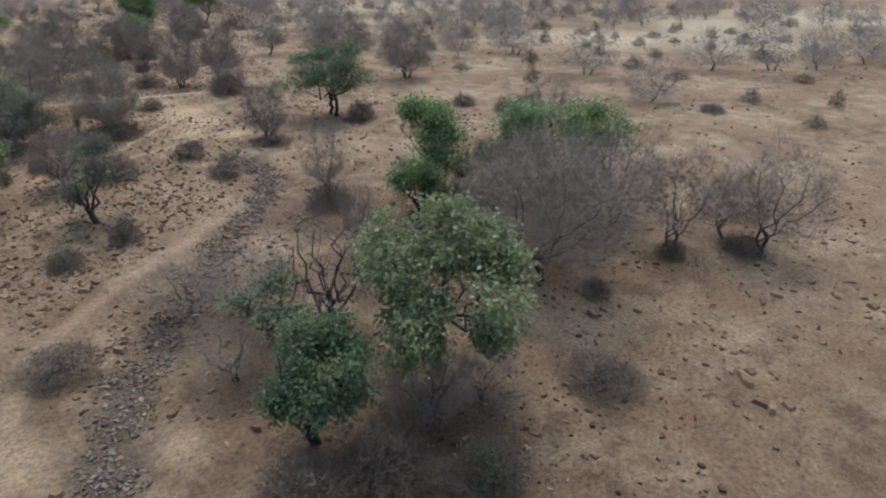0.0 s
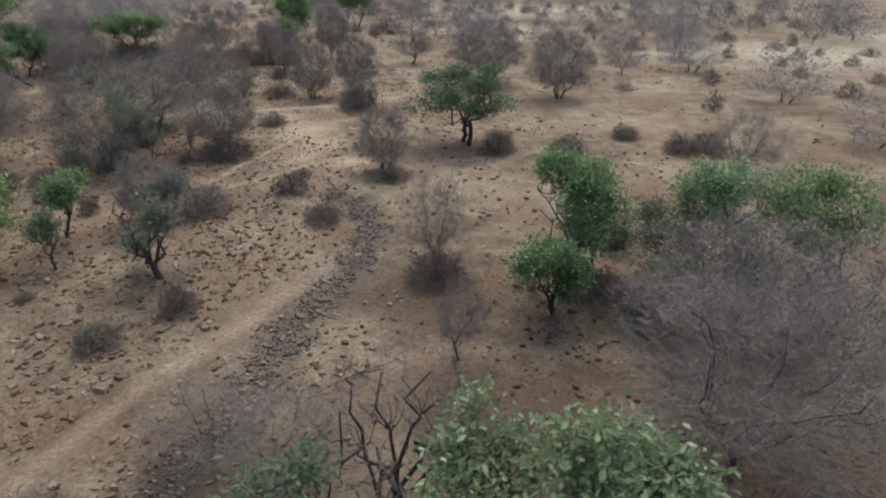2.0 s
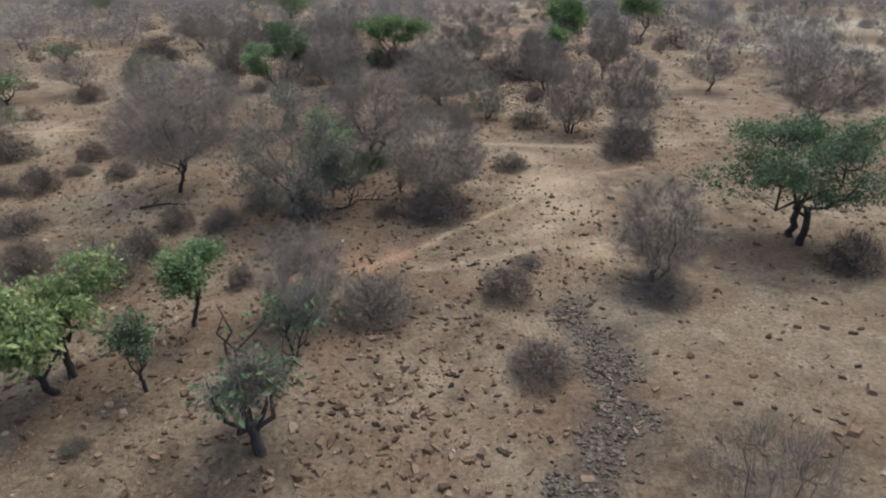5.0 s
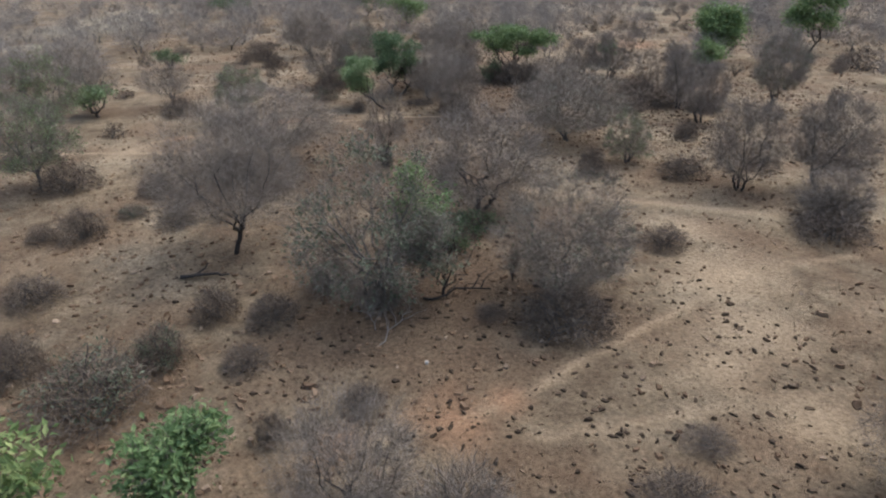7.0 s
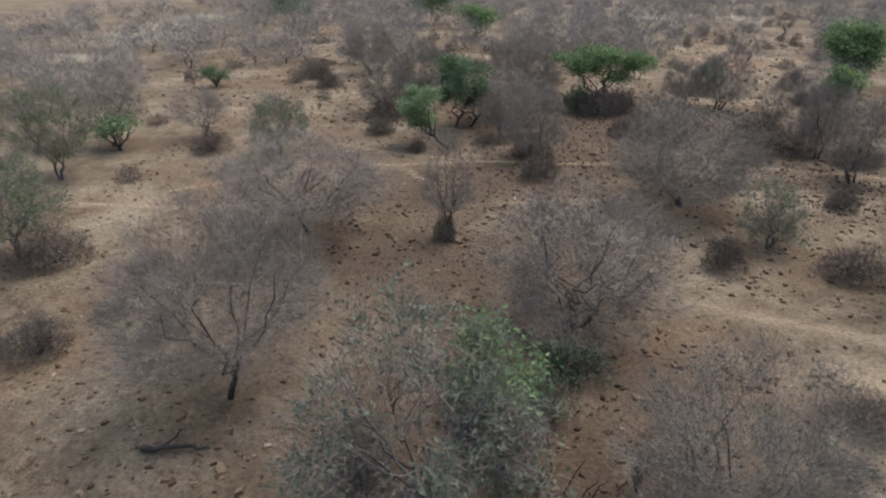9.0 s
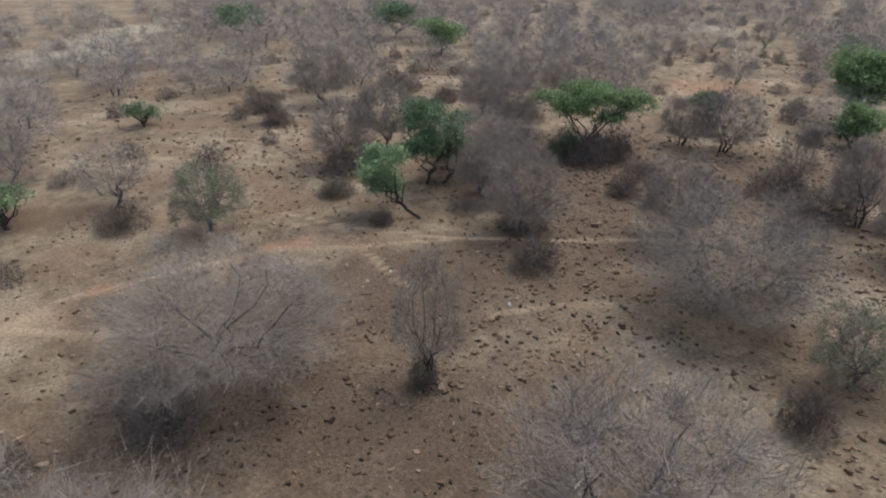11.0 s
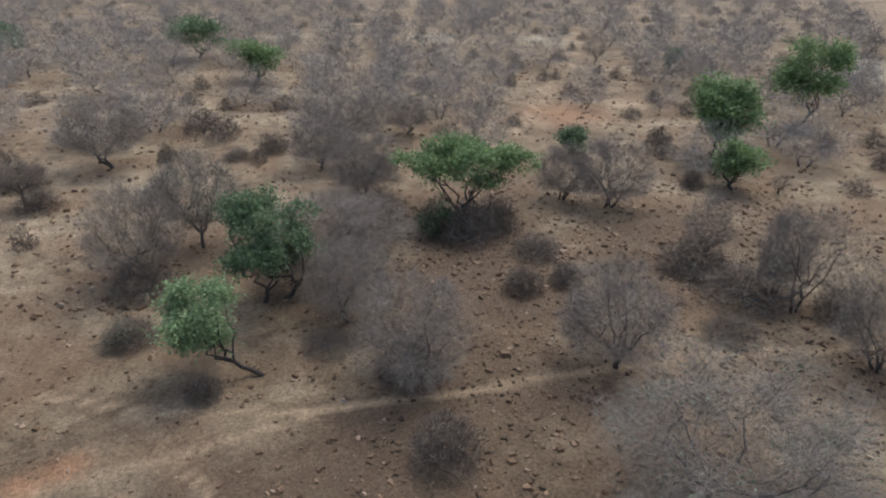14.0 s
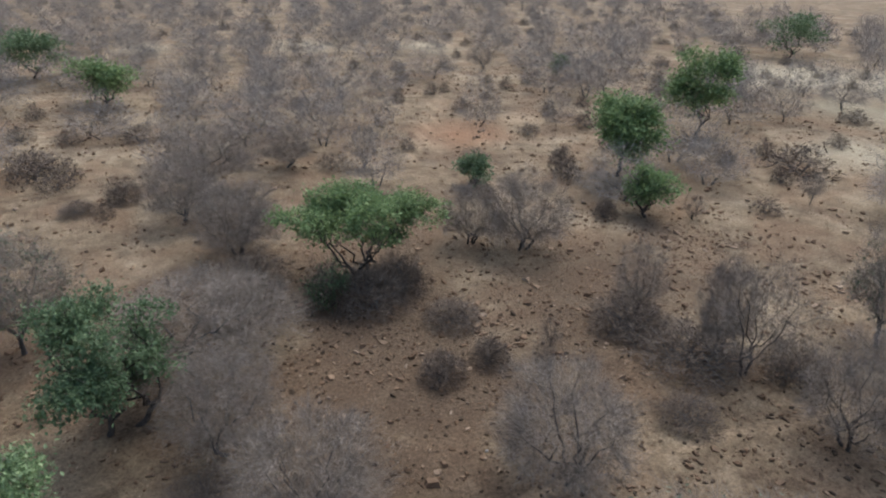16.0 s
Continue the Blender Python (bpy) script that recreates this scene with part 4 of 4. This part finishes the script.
bush(16.9, 41.2, 0.3, 1.4, "bush_a", "low dark thorny bush on stony soil")
bush(5.7, 40.8, 0.8, 1.0, "bush_c", "low dark thorny bush on stony soil")
bush(10.8, 54.6, 0.9, 2.7, "leafy_bush", "dark green leafy bush below a bare tree")
bush(5.3, 63.8, 1.2, 1.1, "green_bush", "low dry bush with a few grey-green leaves")
bush(24.7, 70.4, 1.0, 1.7, "bush_b", "dense dry grey-brown thorny bush")
bush(22.3, 62.7, 1.1, 2.8, "bush_c", "dense dry grey-brown thorny bush")
bush(17.3, 62.7, 1.3, 1.7, "bush_a", "dense dry grey-brown thorny bush")
bush(9.4, 73.2, 1.4, 2.5, "bush_b", "dense dry grey-brown thorny bush")
bush(-2.8, 86.0, 1.4, 3.0, "bush_a", "dense dry grey-brown thorny bush")
bush(-11.0, 59.0, 1.4, 3.1, "bush_b", "dense dry grey-brown thorny bush")
bush(-5.7, 55.5, 0.5, 1.5, "green_bush", "low dry bush with a few grey-green leaves")
bush(1.9, 46.6, 1.0, 1.6, "bush_a", "dense dry grey-brown thorny bush")
bush(-12.4, 75.6, 1.3, 2.7, "bush_a", "dense dry grey-brown thorny bush")
bush(-2.3, 81.8, 1.0, 2.2, "green_bush", "low dry bush with a few grey-green leaves")
bush(5.8, 80.1, 0.4, 2.4, "bush_a", "low dark thorny bush on stony soil")
bush(25.2, 80.8, 1.3, 4.8, "bush_b", "dense dry grey-brown thorny bush")
bush(8.9, 77.7, 1.1, 2.9, "bush_c", "dense dry grey-brown thorny bush")
bush(15.0, 83.2, 1.1, 2.0, "bush_a", "dense dry grey-brown thorny bush")
bush(13.8, 89.6, 1.9, 3.6, "bush_a", "dense dry grey-brown thorny bush")
bush(17.0, 87.0, 0.9, 2.8, "bush_b", "low dark thorny bush on stony soil")
bush(1.3, 77.6, 0.8, 1.3, "bush_c", "dense dry grey-brown thorny bush")
bush(24.3, 83.8, 1.5, 3.7, "bush_b", "dense dry grey-brown thorny bush")
bush(-11.7, 98.2, 1.2, 2.8, "bush_a", "dense dry grey-brown thorny bush")
bush(-14.6, 102.7, 1.5, 3.8, "bush_b", "dense dry grey-brown thorny bush")
bush(1.9, 108.2, 1.4, 2.5, "bush_c", "dense dry grey-brown thorny bush")
bush(32.4, 102.4, 1.4, 2.5, "far_bush", "dry grey-brown bush on open stony ground")
bush(8.0, 90.9, 1.7, 3.8, "bush_a", "dense dry grey-brown thorny bush")
bush(17.3, 83.6, 1.0, 1.7, "bush_a", "dense dry grey-brown thorny bush")
bush(22.5, 77.7, 0.9, 2.4, "bush_c", "low dark thorny bush on stony soil")
bush(-2.6, 112.1, 1.1, 2.5, "far_bush", "dry grey-brown bush on open stony ground")
bush(-4.5, 114.7, 2.0, 3.5, "far_bush", "dry grey-brown bush on open stony ground")
bush(-5.9, 107.1, 1.2, 1.6, "bush_b", "dense dry grey-brown thorny bush")
bush(2.2, 123.4, 1.4, 3.1, "far_bush", "dry grey-brown bush on open stony ground")
bush(-3.5, 124.5, 1.1, 2.5, "far_bush", "dry grey-brown bush on open stony ground")
bush(9.0, 101.9, 1.3, 4.5, "bush_a", "dense dry grey-brown thorny bush")
bush(-0.7, 107.0, 0.7, 2.6, "bush_b", "low dark thorny bush on stony soil")
bush(-4.6, 117.7, 1.3, 4.1, "far_bush", "dry grey-brown bush on open stony ground")
bush(8.8, 94.2, 1.3, 3.9, "bush_a", "dense dry grey-brown thorny bush")
bush(46.3, 101.6, 1.4, 2.3, "far_bush", "dry grey-brown bush on open stony ground")
bush(50.7, 98.1, 2.0, 5.5, "far_bush", "dry grey-brown bush on open stony ground")
bush(47.1, 136.1, 1.4, 2.3, "far_bush", "dry grey-brown bush on open stony ground")
bush(43.0, 134.4, 1.4, 2.0, "far_bush", "dry grey-brown bush on open stony ground")
bush(33.2, 134.0, 1.3, 2.1, "far_bush", "dry grey-brown bush on open stony ground")
bush(32.1, 142.6, 1.4, 2.6, "far_bush", "dry grey-brown bush on open stony ground")
bush(30.9, 95.3, 1.1, 1.6, "bush_a", "dense dry grey-brown thorny bush")
bush(35.6, 114.5, 1.0, 2.1, "far_bush", "dry grey-brown bush on open stony ground")
bush(28.5, 78.5, 1.3, 2.8, "bush_b", "dense dry grey-brown thorny bush")
bush(33.2, 104.8, 1.4, 2.2, "far_bush", "dry grey-brown bush on open stony ground")
bush(61.2, 150.4, 1.4, 2.9, "far_bush", "dry grey-brown bush on open stony ground")
# ---- thickets, rocks and fallen wood ----
bush(5.2, 9.8, 1.3, 2.6, "bush_a", "dense dark bush under a green tree")
bush(7.4, 9.4, 1.3, 2.4, "bush_b", "dense dark bush under a green tree")
fallen_branch(0.4, 49.3, 1.8, 0.15, 0.09, bark, "dark fallen log on stony soil", 1, 3)
fallen_branch(8.2, 46.2, 2.4, 1.2, 0.026, dead_wood, "bleached fallen branch below a half-dead tree", 5, 5)
fallen_branch(7.4, 46.6, 2.2, 2.0, 0.022, dead_wood, "bleached fallen branch below a half-dead tree", 4, 6)
fallen_branch(10.2, 48.6, 2.6, 0.3, 0.06, bark, "dark fallen branch on brown soil", 4, 8)
bush(-2.4, 61.2, 1.5, 2.6, "thicket", "pale dry thicket at the foot of a bare tree")
bush(-3.6, 62.4, 1.2, 2.4, "thicket", "pale dry thicket at the foot of a bare tree")
rng_rock = np.random.default_rng(9)
for _ in range(230):
    qx, qy = rng_rock.uniform(-6, 30), rng_rock.uniform(8, 84)
    if float(stone_density(np.array([qx]), np.array([qy]))[0]) < 0.35:
        continue
    rock(qx, qy, 0.13 + 0.16 * rng_rock.uniform() ** 2, rng_rock.uniform(0.3, 0.6), rng_rock.uniform(0, 6.28))
rock(18.3, 4.6, 0.45, 0.30, 1.7)
rock(18.4, 5.2, 0.30, 0.30, 0.3)
rock(18.9, 4.7, 0.25, 0.30, 0.1)
rock(24.7, 5.9, 0.40, 0.30, 1.8)
rock(23.7, 6.1, 0.30, 0.25, 1.5)
rock(18.1, 10.2, 0.30, 0.50, 1.5)
rock(16.7, 6.7, 0.20, 0.40, 0.9)
rock(17.5, 3.5, 0.35, 0.40, 1.1)
rock(17.5, 3.8, 0.30, 0.40, 2.6)
rock(18.0, 3.2, 0.25, 0.40, 0.1)
rock(26.5, 4.3, 0.30, 0.30, 1.6)
rock(26.6, 3.0, 0.35, 0.30, 1.6)
rock(5.0, 24.9, 0.30, 0.40, 1.5)
rock(5.1, 22.4, 0.22, 0.40, 2.0)
rock(24.7, 32.0, 0.30, 0.40, 0.1)
rock(19.9, 23.9, 0.35, 0.50, 0.1)
rock(25.6, 35.2, 0.25, 0.40, 2.6)
rock(23.1, 30.6, 0.30, 0.30, 2.8)
rock(6.1, 42.9, 0.28, 0.50, 0.7)
rock(2.1, 42.0, 0.22, 0.60, 0.5)
rock(14.1, 25.8, 0.20, 0.50, 1.6)
rock(15.3, 25.5, 0.20, 0.50, 1.9)
rock(8.8, 26.8, 0.25, 0.40, 1.3)
rock(13.3, 38.4, 0.25, 0.60, 1.2)
rock(14.1, 38.6, 0.22, 0.60, 1.7)
rock(14.2, 37.6, 0.25, 0.60, 0.1)
rock(4.5, 20.0, 0.30, 0.6, 0.4, label="pale grey angular boulder beside a rubble gully")
rock(12.9, 27.1, 0.55, 0.2, 0.9, label="flat grey rock slab in the gully")
rock(9.4, 44.3, 0.09, 0.6, 0.4, white_stone, "small white quartz stone on brown soil")
rock(8.2, 69.4, 0.14, 0.6, 0.4, white_stone, "small white quartz stone on brown soil")
rock(2.7, 72.1, 0.13, 0.6, 0.4, white_stone, "small white quartz stone on brown soil")
rock(6.2, 76.6, 0.10, 0.6, 0.4, white_stone, "small white quartz stone on brown soil")
rock(15.0, 78.9, 0.10, 0.6, 0.4, white_stone, "small white quartz stone on brown soil")
rock(12.5, 31.2, 0.09, 0.6, 0.4, white_stone, "small white quartz stone on brown soil")
# understory
bush(28.9, 25.1, 1.5, 2.4, "leafy_bush", "dull green leafy bush between taller trees")
bush(25.8, 24.4, 1.6, 2.2, "leafy_bush", "dull green leafy bush between taller trees")
bush(22.3, 21.7, 1.0, 2.2, "bush_a", "dark dry bush below green trees")
bush(22.0, 19.8, 1.6, 2.6, "thicket", "dark dry thicket between taller trees")
leafy_tree(23.2, 19.0, 2.5, 2.6, "olive", "low dull green shrub among bare twigs", low=0.06, tips=50, per=24, thick=0.05, limbs=5, lobes=9, twigs=1500)
leafy_tree(25.3, 18.0, 2.7, 2.5, "deep", "low dull green shrub among bare twigs", low=0.06, tips=50, per=24, thick=0.05, limbs=5, lobes=9, twigs=1500)
bush(27.8, 8.6, 0.8, 2.0, "green_bush", "dark low bush below bare trees")
bush(24.9, 10.6, 0.8, 1.4, "bush_c", "dark low bush below bare trees")
bush(8.3, 52.2, 1.3, 2.6, "green_bush", "tangled grey-green bush below a half-dead tree")
bush(9.9, 52.3, 1.2, 2.0, "leafy_bush", "green leafy bush below a bare tree")
bush(5.4, 49.1, 1.1, 1.8, "thicket", "pale grey thicket of thin dry stems")
bush(7.4, 47.9, 1.1, 1.8, "thicket", "pale grey thicket of thin dry stems")
bush(15.6, 90.6, 1.8, 2.8, "bush_c", "large dark bush below a flat-topped green tree")
bush(12.0, 90.2, 2.2, 2.6, "leafy_bush", "dark green leafy bush below a flat-topped tree")
leafy_tree(8.8, 49.9, 4.4, 2.0, "fresh", "fresh green leafy shrub inside a half-dead tree", low=0.5, tips=34, per=26, thick=0.05, limbs=4, lobes=6)
leafy_tree(9.6, 48.6, 3.2, 2.8, "grey", "dull grey-green shrub inside a half-dead tree", low=0.1, tips=30, per=20, thick=0.05, limbs=5, lobes=8, tight=0.7, twigs=2000)
leafy_tree(24.4, 20.4, 3.3, 3.0, "grey", "dull green shrubby tree between taller trees", low=0.1, tips=70, per=24, thick=0.06, limbs=5, lobes=9, twigs=2500)


# ---- far woods ----
rng_far = np.random.default_rng(77)
EYES = ((0, 0), (10, 15), (11, 26), (9.5, 38), (7.3, 49), (7.6, 64))
far_rest = []
for _ in range(19000):
    fx, fy = rng_far.uniform(-80, 150), rng_far.uniform(15, 290)
    wood = 0.85 + 0.9 * lump(fx, fy, 22.0, 51.0) + 0.3 * lump(fx, fy, 8.0, 57.0)
    for bx, by, r in CLEARINGS:
        if math.hypot(fx - bx, fy - by) < r * (0.95 + 0.25 * lump(fx, fy, 5.0, 63.0)):
            wood = 0.008
    gate, pick, tall, broad = rng_far.uniform(0, 1), rng_far.integers(0, 4), rng_far.uniform(0, 1), rng_far.uniform(0, 1)
    away = min(math.hypot(fx - cx, fy - cy) for cx, cy in EYES)
    if gate * 1.5 > wood or away < 42 or away > 235 or (fx < -28 and fy < 75) or (fx > 70 and fy < 20):
        continue
    if any((fx - px) ** 2 + (fy - py) ** 2 < clear * clear for px, py, clear in PLACED):
        continue
    PLACED.append((fx, fy, 4.1 + 0.022 * away))
    if tall < 0.2:
        bush(fx, fy, 1.0 + 3.0 * tall, 2.0 + 1.6 * broad, "far_bush", "distant dry bush on pale soil")
    elif away < 85:
        bare_tree(fx, fy, 3.2 + 2.0 * tall, 4.6 + 3.2 * broad, ("far_a", "far_b", "far_c", "far_d")[pick], "distant leafless grey thorn tree in dry scrub", "distant scrub trees")
    else:
        far_rest.append((fx, fy, 3.2 + 2.0 * tall, 5.0 + 3.4 * broad, ("belt_a", "belt_b", "belt_c")[pick % 3]))


for _ in range(1700):
    fx, fy = rng_far.uniform(-30, 110), rng_far.uniform(12, 185)
    tall, broad = rng_far.uniform(0, 1), rng_far.uniform(0, 1)
    if not any(math.hypot(fx - bx, fy - by) < r for bx, by, r in CLEARINGS):
        continue
    if any((fx - px) ** 2 + (fy - py) ** 2 < clear * clear for px, py, clear in PLACED):
        continue
    PLACED.append((fx, fy, 5.5))
    bush(fx, fy, 0.7 + 0.9 * tall, 1.3 + 1.3 * broad, "far_bush", "small dark dry bush on open stony ground")


def far_woods(rows):
    """The trees too far off to tell apart, as one sheet of scrub: their trunks and their twigs."""
    base = tagged(new("far_woods"), "hazy belt of leafless grey thorn scrub far off", "woodland", kind="stuff")
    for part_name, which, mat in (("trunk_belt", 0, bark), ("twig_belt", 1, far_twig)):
        verts, faces, n = [], [], 0
        for x, y, h, w, key in rows:
            me = KINDS[key][which][1]
            v = np.empty(len(me.vertices) * 3)
            me.vertices.foreach_get("co", v)
            v = v.reshape(-1, 3) * (w / 5 * FIT[key][0], w / 5 * FIT[key][0], h / 5 * FIT[key][1])
            a = (x * 12.9 + y * 7.7) % 6.28
            v = np.stack([v[:, 0] * math.cos(a) - v[:, 1] * math.sin(a) + x, v[:, 0] * math.sin(a) + v[:, 1] * math.cos(a) + y, v[:, 2] + ground_z(x, y)], 1)
            verts.append(v)
            faces += [tuple(n + k for k in p.vertices) for p in me.polygons]
            n += len(v)
        tagged(link(part_name, mesh_of(part_name, np.concatenate(verts), faces), mat, base), kind="stuff")


far_woods(far_rest)
build_ground()

# ---- dry grass ----
def grass(n, seed):
    rng = np.random.default_rng(seed)
    px, py = rng.uniform(-14, 36, n), rng.uniform(5, 96, n)
    keep = 0.35 + 0.8 * lumps(px, py, 4.0, 61.0) > rng.uniform(0, 1, n)
    px, py = px[keep], py[keep]
    pts = np.repeat(np.stack([px, py, ground_zs(px, py) - 0.02], 1), 9, axis=0)
    pts[:, :2] += rng.normal(0, 0.06, (len(pts), 2))
    v, f = fine_twigs(rng, pts, rng.normal(0, 0.45, pts.shape) + np.array([0, 0, 0.9]), rng.uniform(0.1, 0.34, len(pts)), 0.014)
    tagged(link("dry_grass", mesh_of("dry_grass", v, f), straw), "thin dry straw-coloured grass tufts on stony soil", "grass", kind="stuff")


grass(7000, 91)
